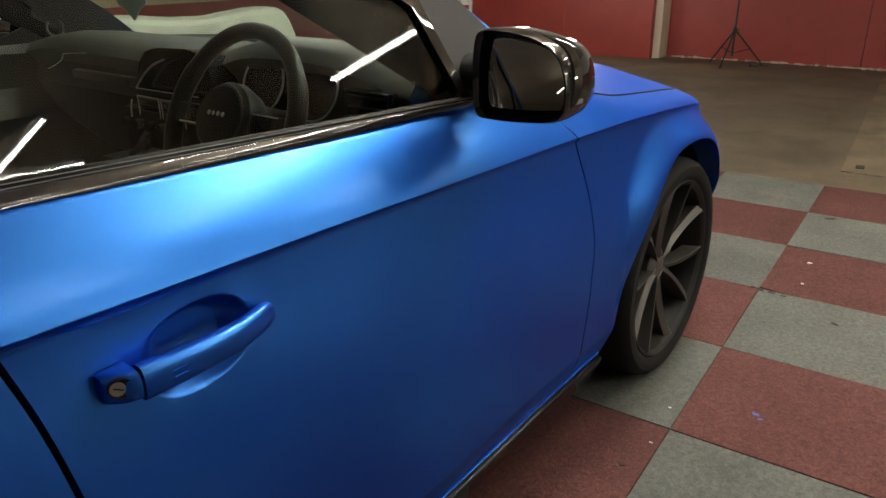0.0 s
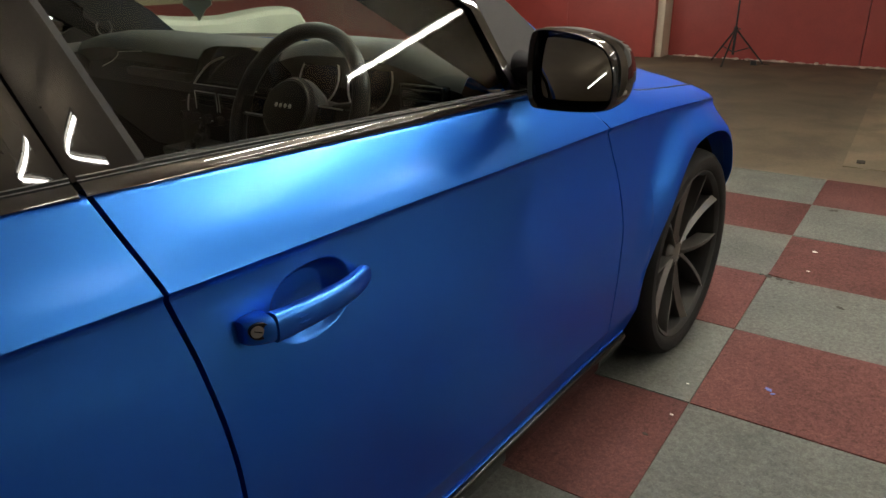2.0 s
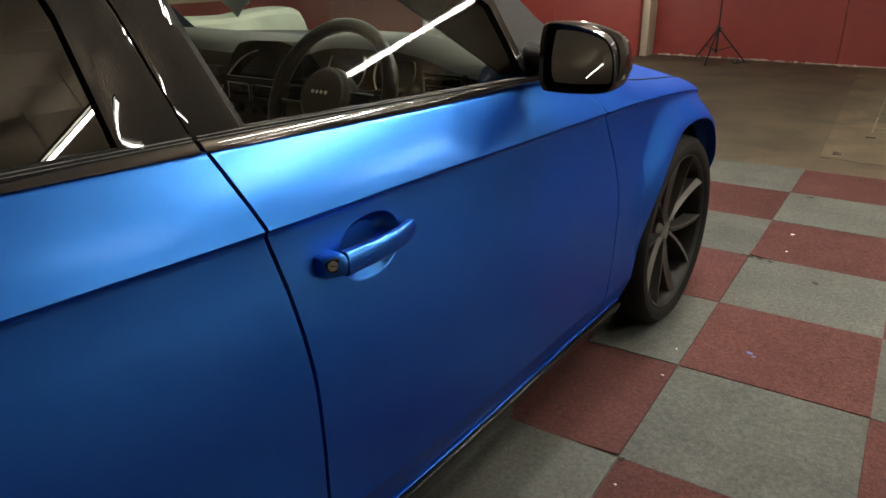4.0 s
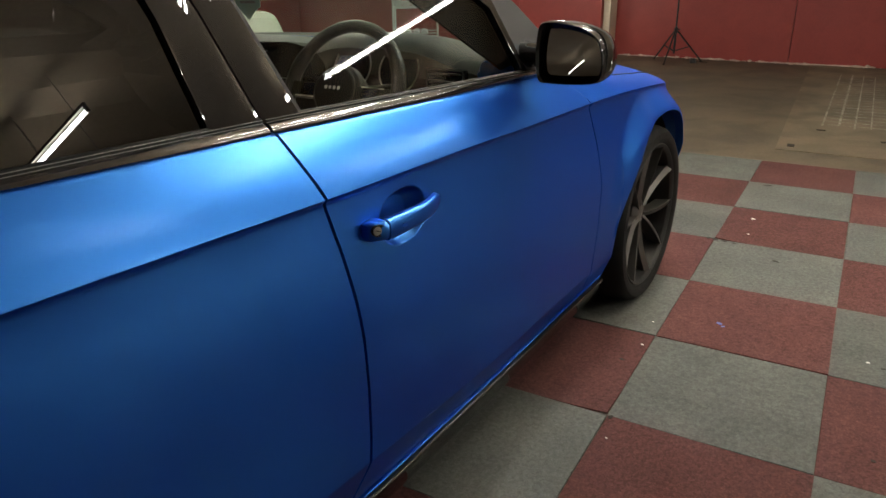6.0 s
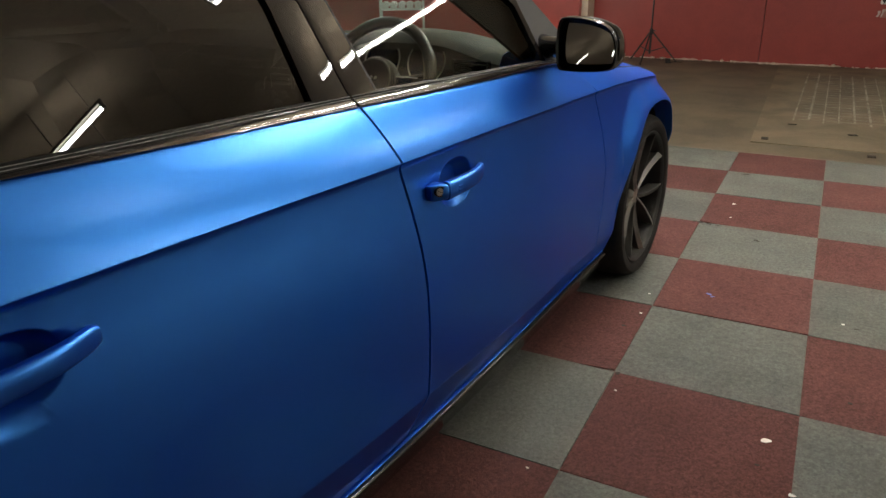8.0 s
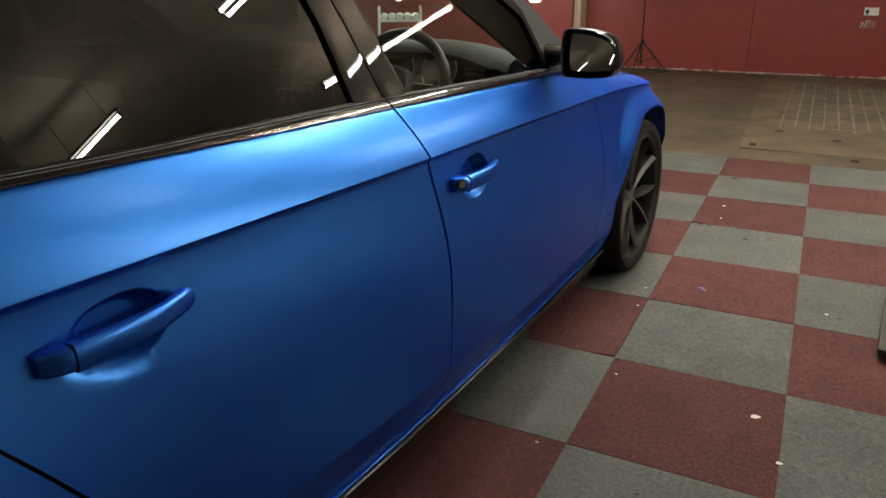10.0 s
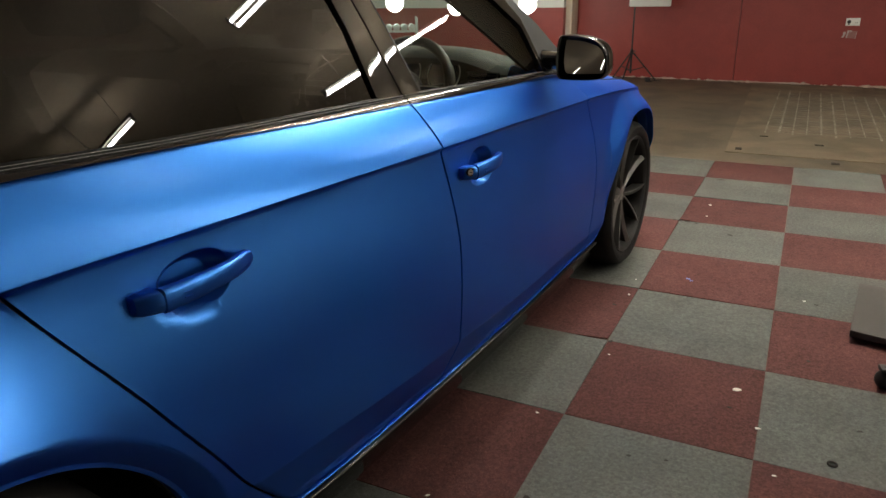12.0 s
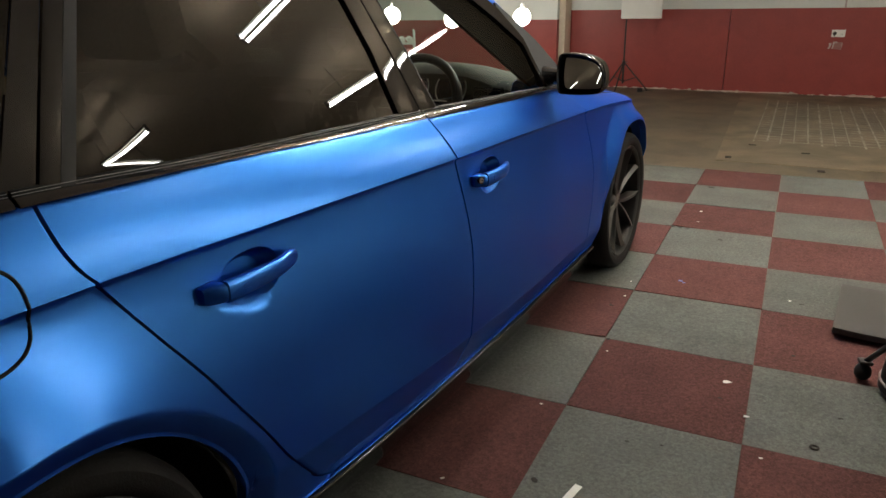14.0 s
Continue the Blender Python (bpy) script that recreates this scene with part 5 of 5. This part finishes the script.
# ---- cabin ----
# dashboard
bm = bmesh.new()
rows = []
for x in spread(-0.74, 0.70, 60):
    hood = 0.045 * math.exp(-((x - 0.40) / 0.20) ** 4)
    back = -0.885 - 0.02 * math.exp(-((x + 0.02) / 0.2) ** 2)
    end = 0.012 * max(0, (abs(x) - 0.55) / 0.15) ** 2
    rows.append([(x, y, z - end) for y, z in ((-0.60, 0.913), (-0.68, 0.930), (-0.76, 0.937 + 0.5 * hood), (-0.82, 0.933 + 0.8 * hood), (-0.865 - 0.4 * hood, 0.922 + 0.8 * hood), (back - 0.3 * hood, 0.898 + hood * 0.8), (back + 0.02, 0.880 + 0.3 * hood), (back + 0.035, 0.860))])
sheet(bm, rows, (0, -1, 1))
part("dashboard", bm, DASH, car, "charcoal grained dashboard", sharp=50)
# the upright face below the lit top, its shade put into a darker material
bm = bmesh.new()
sheet(bm, [[(x, -0.85 + dy, z) for dy, z in ((0.0, 0.862), (-0.015, 0.80), (0.03, 0.70), (0.17, 0.56))] for x in spread(-0.74, 0.70, 24)], (0, -1, 0))
part("dash_fascia", bm, SATIN_BLACK, car, "lower fascia, its shade put into a black colour")
# instrument dials
for x in (0.325, 0.475):
    bm = bmesh.new()
    bmesh.ops.create_cone(bm, cap_ends=True, segments=36, radius1=0.058, radius2=0.058, depth=0.006, matrix=pose(x, -0.888, 0.885, 70, 0, 0))
    part("dial", bm, SCREEN, car)
    bm = bmesh.new()
    ring = [[(x + (0.060 + dr) * math.cos(a), -0.892 + dy + (0.060) * math.sin(a) * 0.34, 0.885 + (0.060 + dr) * math.sin(a) * 0.94) for dr, dy in ((-0.002, 0), (0, -0.004), (0.002, 0))] for a in spread(0, 2 * math.pi, 36)]
    sheet(bm, ring)
    part("dial_ring", bm, CHROME, car, "thin bright dial ring")


# air vents with bright surrounds
def vent(x, z, w, h, y=-0.905, edge=CHROME):
    bm = bmesh.new()
    box(bm, (x - w / 2, y - 0.006, z - h / 2), (x + w / 2, y + 0.02, z + h / 2), 0.006)
    part("air_vent", bm, SCREEN, car)
    bm = bmesh.new()
    for k in range(4):
        zz = z - h / 2 + h * (k + 0.5) / 4
        box(bm, (x - w / 2 + 0.006, y - 0.010, zz - 0.0015), (x + w / 2 - 0.006, y - 0.004, zz + 0.0015))
    part("vent_slats", bm, SATIN_BLACK, car)
    bm = bmesh.new()
    pts = curve_ring([(x - w / 2, y - 0.008, z - h / 2), (x - w / 2, y - 0.008, z + h / 2), (x + w / 2, y - 0.008, z + h / 2), (x + w / 2, y - 0.008, z - h / 2)], 1)
    for k in range(len(pts) * 3 // 4):
        rod(bm, pts[k], pts[(k + 1) % len(pts)], 0.0016, seg=6)
    part("vent_surround", bm, edge, car, "thin bright vent surround")


vent(0.625, 0.860, 0.105, 0.075, edge=RIM_DARK)
vent(0.06, 0.80, 0.085, 0.055, -0.93)
vent(-0.035, 0.80, 0.085, 0.055, -0.93)
# display in its hooded binnacle, with thin bright edging
bm = bmesh.new()
rings = []
for y, g in ((-0.86, 0.8), (-0.935, 0.98), (-0.945, 1.0), (-0.938, 0.96), (-0.925, 0.93)):
    rings.append([(0.09 + g * dx, y, 0.885 + g * dz) for dx, dz in ((-0.155, -0.04), (-0.125, 0.02), (-0.095, 0.045), (-0.05, 0.056), (0.06, 0.06), (0.12, 0.05), (0.14, 0.0), (0.14, -0.04))])
loft(bm, rings)
part("display", bm, SCREEN, car, "dark hooded centre display")


def bright_line(name, pts, r=0.0022):
    bm = bmesh.new()
    wire(bm, pts, r)
    part(name, bm, CHROME, car, "thin bright edging")


bright_line("console_trim", [(0.067 - 0.131 * s, -0.945, 0.918 - 0.071 * s - 0.012 * math.sin(math.pi * s) * -1) for s in spread(0, 1, 8)])
bright_line("console_trim", [(-0.064 + 0.24 * s, -0.946, 0.847 + 0.002 * s) for s in spread(0, 1, 4)], 0.0011)
bright_line("console_trim", [(-0.092 - 0.012 * math.sin(1.6 * s), -0.945, 0.818 - 0.041 * s) for s in spread(0, 1, 6)])
bright_line("console_trim", [(-0.10 + 0.12 * s, -0.945, 0.765 - 0.005 * s) for s in spread(0, 1, 3)], 0.0008)
bright_line("glovebox_trim", [(-0.55 + 0.10 * math.sin(1.57 * s), -0.915, 0.85 + 0.045 * s) for s in spread(0, 1, 6)] + [(-0.40 + 0.07 * s, -0.915, 0.900 + 0.004 * s) for s in spread(0, 1, 3)], 0.0008)
bm = bmesh.new()
box(bm, (-0.16, -0.94, 0.52), (0.11, -0.90, 0.80), 0.02)
box(bm, (-0.12, -1.60, 0.40), (0.12, -0.90, 0.55), 0.03)
part("centre_console", bm, SATIN_BLACK, car)
bm = bmesh.new()
for k in range(5):
    bmesh.ops.create_cone(bm, cap_ends=True, segments=16, radius1=0.012, radius2=0.011, depth=0.02, matrix=pose(-0.12 + 0.048 * k, -0.948, 0.765, 90, 0, 0))
part("control_knobs", bm, SATIN_BLACK, car)
bm = bmesh.new()
box(bm, (-0.43, -0.912, 0.835), (-0.15, -0.885, 0.858), 0.008)
part("dash_inlay", bm, DISC, car, "dull metal dash inlay")
bm = bmesh.new()
ball(bm, (0.0, -1.22, 0.66), 0.03, (1, 1.3, 1), 14)
rod(bm, (0, -1.20, 0.55), (0, -1.22, 0.65), 0.014)
part("gear_knob", bm, LEATHER, car)

# steering wheel
steer = new("steering_wheel")
steer.parent = car
steer.matrix_basis = pose(0.405, -1.035, 0.842, 64, 0, 0)
bm = bmesh.new()
rings = []
for a in spread(0, 2 * math.pi, 64):
    fat = 0.0155 + 0.002 * (abs(math.sin(a)) < 0.5)
    rings.append([((0.168 + fat * math.cos(b)) * math.cos(a), (0.168 + fat * math.cos(b)) * math.sin(a), fat * math.sin(b)) for b in spread(0, 2 * math.pi, 14)])
sheet(bm, rings)
bmesh.ops.remove_doubles(bm, verts=bm.verts[:], dist=1e-5)
bmesh.ops.recalc_face_normals(bm, faces=bm.faces[:])
part("wheel_rim", bm, LEATHER, steer, "black leather steering wheel rim")
bm = bmesh.new()
loft(bm, [[(r * math.cos(2 * math.pi * k / 32), r * math.sin(2 * math.pi * k / 32) * 0.95, z) for k in range(32)] for r, z in ((0.062, -0.03), (0.072, 0.0), (0.070, 0.018), (0.058, 0.030), (0.030, 0.035), (0.008, 0.036))])
part("airbag_boss", bm, LEATHER, steer)
bm = bmesh.new()
ring = [[((0.0625 + dr) * math.cos(a), (0.0625 + dr) * math.sin(a) * 0.95, 0.0275 + dz) for dr, dz in ((-0.0016, 0), (0, 0.0016), (0.0016, -0.001))] for a in spread(0, 2 * math.pi, 40)]
sheet(bm, ring)
part("boss_ring", bm, DISC, steer, "thin bright ring on the wheel boss")
bm = bmesh.new()
for k in range(4):
    ball(bm, (-0.0195 + 0.013 * k, 0.004, 0.0355), 0.0048, (1, 1, 0.35), 12)
part("badge", bm, CHROME, steer, "bright badge of small plain studs")
for a, w in ((0, 0.020), (180, 0.020), (270, 0.024)):
    bm = bmesh.new()
    box(bm, (0.055, -w, -0.012), (0.165, w, 0.010), 0.006, Matrix.Rotation(radians(a), 4, "Z"))
    part("spoke", bm, LEATHER, steer)
    if a != 270:
        bm = bmesh.new()
        box(bm, (0.072, -w + 0.004, 0.010), (0.120, w - 0.004, 0.0145), 0.003, Matrix.Rotation(radians(a), 4, "Z"))
        part("switch_pad", bm, SCREEN, steer)
        bm = bmesh.new()
        box(bm, (0.070, w - 0.004, 0.0105), (0.135, w - 0.001, 0.0135), 0.001, Matrix.Rotation(radians(a), 4, "Z"))
        part("spoke_accent", bm, CHROME, steer, "bright spoke accent")
bm = bmesh.new()
rod(bm, (0.405, -1.0, 0.83), (0.405, -0.86, 0.78), 0.04)
part("column_cover", bm, SATIN_BLACK, car)
for sgn in (1, -1):
    bm = bmesh.new()
    rod(bm, (0.405 + sgn * 0.04, -0.965, 0.845), (0.405 + sgn * 0.135, -0.985, 0.865), 0.008, 0.006)
    part("column_stalk", bm, SATIN_BLACK, car)


# seats
def seat(x):
    s = new("front_seat")
    s.parent = car
    s.matrix_basis = pose(x, -1.55, 0.0)
    bm = bmesh.new()
    box(bm, (-0.25, -0.26, 0.36), (0.25, 0.27, 0.50), 0.05)
    part("cushion", bm, LEATHER, s)
    bm = bmesh.new()
    box(bm, (-0.24, -0.06, 0.0), (0.24, 0.07, 0.60), 0.05, pose(0, -0.28, 0.46, 20, 0, 0))
    part("backrest", bm, LEATHER, s)
    bm = bmesh.new()
    box(bm, (-0.13, -0.05, 0.0), (0.13, 0.05, 0.17), 0.04, pose(0, -0.53, 1.07, 12, 0, 0))
    part("headrest", bm, LEATHER, s)


seat(0.38)
seat(-0.38)
bm = bmesh.new()
box(bm, (-0.64, -2.60, 0.36), (0.64, -2.12, 0.50), 0.05)
box(bm, (-0.64, -0.07, 0.0), (0.64, 0.07, 0.58), 0.05, pose(0, -2.60, 0.46, 18, 0, 0))
part("rear_bench", bm, LEATHER, car)
# door cards
for sgn in (1, -1):
    bm = bmesh.new()
    rows = []
    for y in spread(-1.60, -0.80, 20):
        x = belt_x(y) - 0.035
        lift = 0.012 if sgn > 0 else 0.042
        rows.append([(sgn * (x + 0.012), y, belt_z(y) + lift), (sgn * x, y, belt_z(y) + lift - 0.002), (sgn * (x - 0.035), y, belt_z(y) - 0.015), (sgn * (x - 0.02), y, 0.78), (sgn * (x - 0.06), y, 0.70), (sgn * (x - 0.02), y, 0.45), (sgn * (x - 0.02), y, 0.25)])
    sheet(bm, rows, (-sgn, 0, 0))
    part("door_card", bm, LEATHER, car, "black door card")

bm = bmesh.new()
box(bm, (-0.075, -1.05, 0.690), (0.045, -0.91, 0.712), 0.008)
part("console_tray", bm, SATIN_BLACK, car)
# crumpled work glove on the console
glove = tagged(new("work_glove"), "crumpled dark work glove lying on the console tray", "glove")
glove.matrix_world = car.matrix_world @ pose(-0.02, -0.985, 0.722, 0, 0, 35) @ Matrix.Diagonal((1.5, 1.5, 1.5, 1))
for name, spots in (("palm", ((0.0, 0.045, 0.006, 0.017), (0.0, 0.030, 0.004, 0.014), (-0.012, 0.06, 0.0, 0.014), (0.0, 0.016, 0.002, 0.012))), ("finger", ((0.0, 0.0, 0.0, 0.0085), (0.002, -0.012, 0.001, 0.0075), (0.0, -0.024, -0.002, 0.007))), ("finger", ((0.004, -0.034, -0.003, 0.0075), (0.0, -0.046, -0.004, 0.0065), (0.0, -0.056, -0.006, 0.006))), ("cuff", ((0.002, 0.022, 0.011, 0.008), (0.0, 0.012, 0.010, 0.006)))):
    bm = bmesh.new()
    for x, y, z, r in spots:
        ball(bm, (x, y, z), r, (0.8, 1.1, 0.9), 12)
    for v in bm.verts:
        v.co += Vector((1, 1, 1)) * 0.0016 * noise.noise(v.co * 160)
    part(name, bm, STAND, glove)

# shield-shaped card hanging in the windscreen
tag = tagged(new("hanging_card"), "pale shield-shaped card hanging from the inside mirror", "air freshener")
tag.matrix_world = car.matrix_world @ pose(0.073, -1.0, 1.034, 0, 0, 25)
bm = bmesh.new()
plate(bm, [(-0.032, 0, 0.055), (0.032, 0, 0.055), (0.034, 0, 0.0), (0.020, 0, -0.008), (0.0, 0, -0.034), (-0.020, 0, -0.008), (-0.034, 0, 0.0)], (0, 0.002, 0))
part("card", bm, TAG_CARD, tag)
for z, w in ((0.012, 0.020), (0.026, 0.024), (0.040, 0.018)):
    bm = bmesh.new()
    box(bm, (-w, -0.0012, z - 0.003), (w, -0.0004, z + 0.003))
    part("text_bar", bm, LABEL_GREY, tag)
bm = bmesh.new()
rod(bm, (0, 0, 0.055), (0.0, 0.0, 0.20), 0.001, seg=6)
part("string", bm, STAND, tag)
bm = bmesh.new()
box(bm, (-0.12, -1.06, 1.215), (0.12, -1.03, 1.285), 0.012)
part("inside_mirror", bm, GLOSS_BLACK, car)
bm = bmesh.new()
rod(bm, (0, -1.04, 1.25), (0, -1.10, 1.30), 0.01)
part("inside_mirror_stem", bm, GLOSS_BLACK, car)

# ---- foam pad and stool at the edge of the carpet ----
pad = tagged(new("kneeling_pad"), "dark grey foam pad, a little warped, lying on carpet tiles", "foam pad")
pad.matrix_world = pose(0.908, 0.575, 0.001, 0, 0, -5.6)
bm = bmesh.new()
box(bm, (-0.145, -0.265, 0), (0.145, 0.265, 0.024), 0.004)
bmesh.ops.subdivide_edges(bm, edges=[e for e in bm.edges if e.calc_length() > 0.2], cuts=11, use_grid_fill=True)
for v in bm.verts:
    # the near end curls off the carpet, and the sheet sags along its middle
    v.co.z += 0.016 * max(0, (-0.05 - v.co.y) / 0.215) ** 1.7 + 0.006 * (v.co.x / 0.145) ** 2 * (0.4 + 0.6 * (v.co.y < 0))
part("foam", bm, PAD_GREY, pad, sharp=50)
stool = tagged(new("work_stool"), "black rolling stool with grey piped seat on castors", "stool")
stool.matrix_world = pose(1.02, -0.02, 0.001, 0, 0, 10)
bm = bmesh.new()
rings = []
for r, z in ((0.150, 0.002), (0.162, 0.02), (0.158, 0.05), (0.150, 0.16), (0.140, 0.30), (0.142, 0.37), (0.165, 0.385), (0.168, 0.42), (0.150, 0.445), (0.02, 0.45)):
    rings.append([(r * math.cos(2 * math.pi * k / 32), r * math.sin(2 * math.pi * k / 32), z) for k in range(32)])
loft(bm, rings)
part("body", bm, LEATHER, stool)
for z, r in ((0.045, 0.160), (0.375, 0.158)):
    bm = bmesh.new()
    ring = [[((r + 0.004 * math.cos(b)) * math.cos(a), (r + 0.004 * math.cos(b)) * math.sin(a), z + 0.004 * math.sin(b)) for b in spread(0, 2 * math.pi, 6)] for a in spread(0, 2 * math.pi, 40)]
    sheet(bm, ring)
    part("piping", bm, LABEL_GREY, stool, "pale grey piping")
bm = bmesh.new()
rod(bm, (-0.14, 0.06, 0.14), (-0.185, 0.09, 0.065), 0.009)
box(bm, (-0.205, 0.073, 0.058), (-0.166, 0.110, 0.070), 0.004)
part("castor_fork", bm, STAND, stool)
bm = bmesh.new()
ball(bm, (-0.188, 0.09, 0.030), 0.026, (1, 1, 1.12), 18)
part("castor_ball", bm, SATIN_BLACK, stool)


# ---- litter on the carpet ----
def scrap(x, y, size, mat, label, turn=0.0, long=1.6):
    bm = bmesh.new()
    n = rng.randint(5, 7)
    pts = []
    for k in range(n):
        a = 2 * math.pi * k / n
        r = size * rng.uniform(0.6, 1.1)
        pts.append((r * long * math.cos(a), r * math.sin(a), rng.uniform(0.0005, size * 0.35)))
    plate(bm, pts, (0, 0, 0.0012))
    ob = tagged(finish(bm, "scrap", mat), label, "scrap", "scraps on the carpet")
    ob.matrix_world = pose(x, y, 0.0015, 0, 0, turn)


for x, y, size, turn in ((0.43, -0.16, 0.010, 20), (0.50, -0.35, 0.006, 0), (-0.07, -0.53, 0.004, 0), (-0.19, -0.98, 0.005, 50), (0.60, 0.63, 0.005, 0), (0.11, 1.84, 0.007, 0), (-0.03, 0.59, 0.004, 0), (0.03, -0.10, 0.003, 0), (-0.02, 0.42, 0.004, 0), (0.55, -0.55, 0.004, 9), (0.12, 1.62, 0.004, 0)):
    scrap(x, y, size, CHIP_WHITE, "small white paper scrap on the carpet", turn)
for x, y, size, turn in ((0.03, -0.89, 0.010, -40), (0.21, -0.62, 0.005, 0), (0.64, 0.61, 0.006, 5), (0.26, 1.34, 0.010, -15), (0.10, 2.44, 0.016, -8), (0.42, -0.27, 0.004, 0), (-0.05, 0.30, 0.006, 0), (0.30, -0.60, 0.004, 0), (0.75, -0.25, 0.005, 0), (0.62, 0.12, 0.005, 0)):
    scrap(x, y, size, CHIP_DARK, "small dark scrap of rubber on the carpet", turn)
for x, y, size, turn in ((0.005, 1.485, 0.012, -12), (0.045, 1.478, 0.010, -8), (-0.022, 1.492, 0.008, 30), (0.085, 1.472, 0.006, 0), (-0.012, 0.003, 0.009, 10), (0.012, -0.006, 0.007, 60)):
    scrap(x, y, size, CHIP_DARK, "dark crumbling edge of a carpet tile", turn)
for x, y, size, turn in ((0.165, 0.68, 0.009, -30), (0.18, 0.665, 0.005, 40)):
    scrap(x, y, size, CHIP_BLUE, "small blue scrap of vinyl film on the carpet", turn)
bm = bmesh.new()
box(bm, (-0.010, -0.07, 0), (0.010, 0.07, 0.0012), 0.0003)
ob = tagged(finish(bm, "paper_strip", CHIP_WHITE), "narrow strip of white backing paper on grey carpet", "paper strip")
ob.matrix_world = pose(0.125, -0.93, 0.0015, 0, 0, -12)
bm = bmesh.new()
sheet(bm, [[((0.010 + 0.0032 * math.cos(b)) * math.cos(a), (0.010 + 0.0032 * math.cos(b)) * math.sin(a), 0.003 + 0.003 * math.sin(b)) for b in spread(0, 2 * math.pi, 8)] for a in spread(0, 2 * math.pi, 20)])
ob = tagged(finish(bm, "rubber_ring", CHIP_DARK), "small black rubber ring on grey carpet", "rubber ring")
ob.matrix_world = pose(0.68, -0.44, 0.0015)

# ---- carpet tiles, half a metre square ----
carpet = tagged(new("carpet"), "checkerboard of worn red and grey carpet tiles", "carpet", kind="structure")


def tile_mesh(mat, curl):
    bm = bmesh.new()
    box(bm, (-0.2492, -0.2492, -0.006), (0.2492, 0.2492, 0.0), 0.0008)
    if curl:
        bmesh.ops.subdivide_edges(bm, edges=[e for e in bm.edges if e.calc_length() > 0.3], cuts=7, use_grid_fill=True)
        for v in bm.verts:
            d = math.hypot(v.co.x + curl[0] * 0.25, v.co.y + curl[1] * 0.25)
            v.co.z += 0.008 * max(0, 1 - d / 0.16) ** 2
    me = bpy.data.meshes.new("carpet_tile")
    bm.to_mesh(me)
    bm.free()
    me.materials.append(mat)
    return me


RED_TILE, GREY_TILE = tile_mesh(CARPET_RED, None), tile_mesh(CARPET_GREY, None)
CURLED = {(0, 3): tile_mesh(CARPET_RED, (1, 1)), (-1, 0): tile_mesh(CARPET_RED, (-1, 1))}
LIFTED = {(0, 1): 0.003, (0, 4): 0.003, (-1, 1): 0.002}
for i in range(-7, 7):
    for j in range(-11, 6):
        grey = (i + j) % 2 == 0
        ob = new("carpet_tile", CURLED.get((i, j), GREY_TILE if grey else RED_TILE))
        ob.parent = carpet
        tilt = LIFTED.get((i, j), 0)
        ob.matrix_basis = pose(i * 0.5 + 0.25 + rng.gauss(0, 0.0006), j * 0.5 + 0.25 + rng.gauss(0, 0.0006), 0.0005 + tilt * 0.5 + rng.uniform(0, 0.0007), -0.25 * (tilt > 0) + rng.gauss(0, 0.03), rng.gauss(0, 0.03), rng.gauss(0, 0.10))
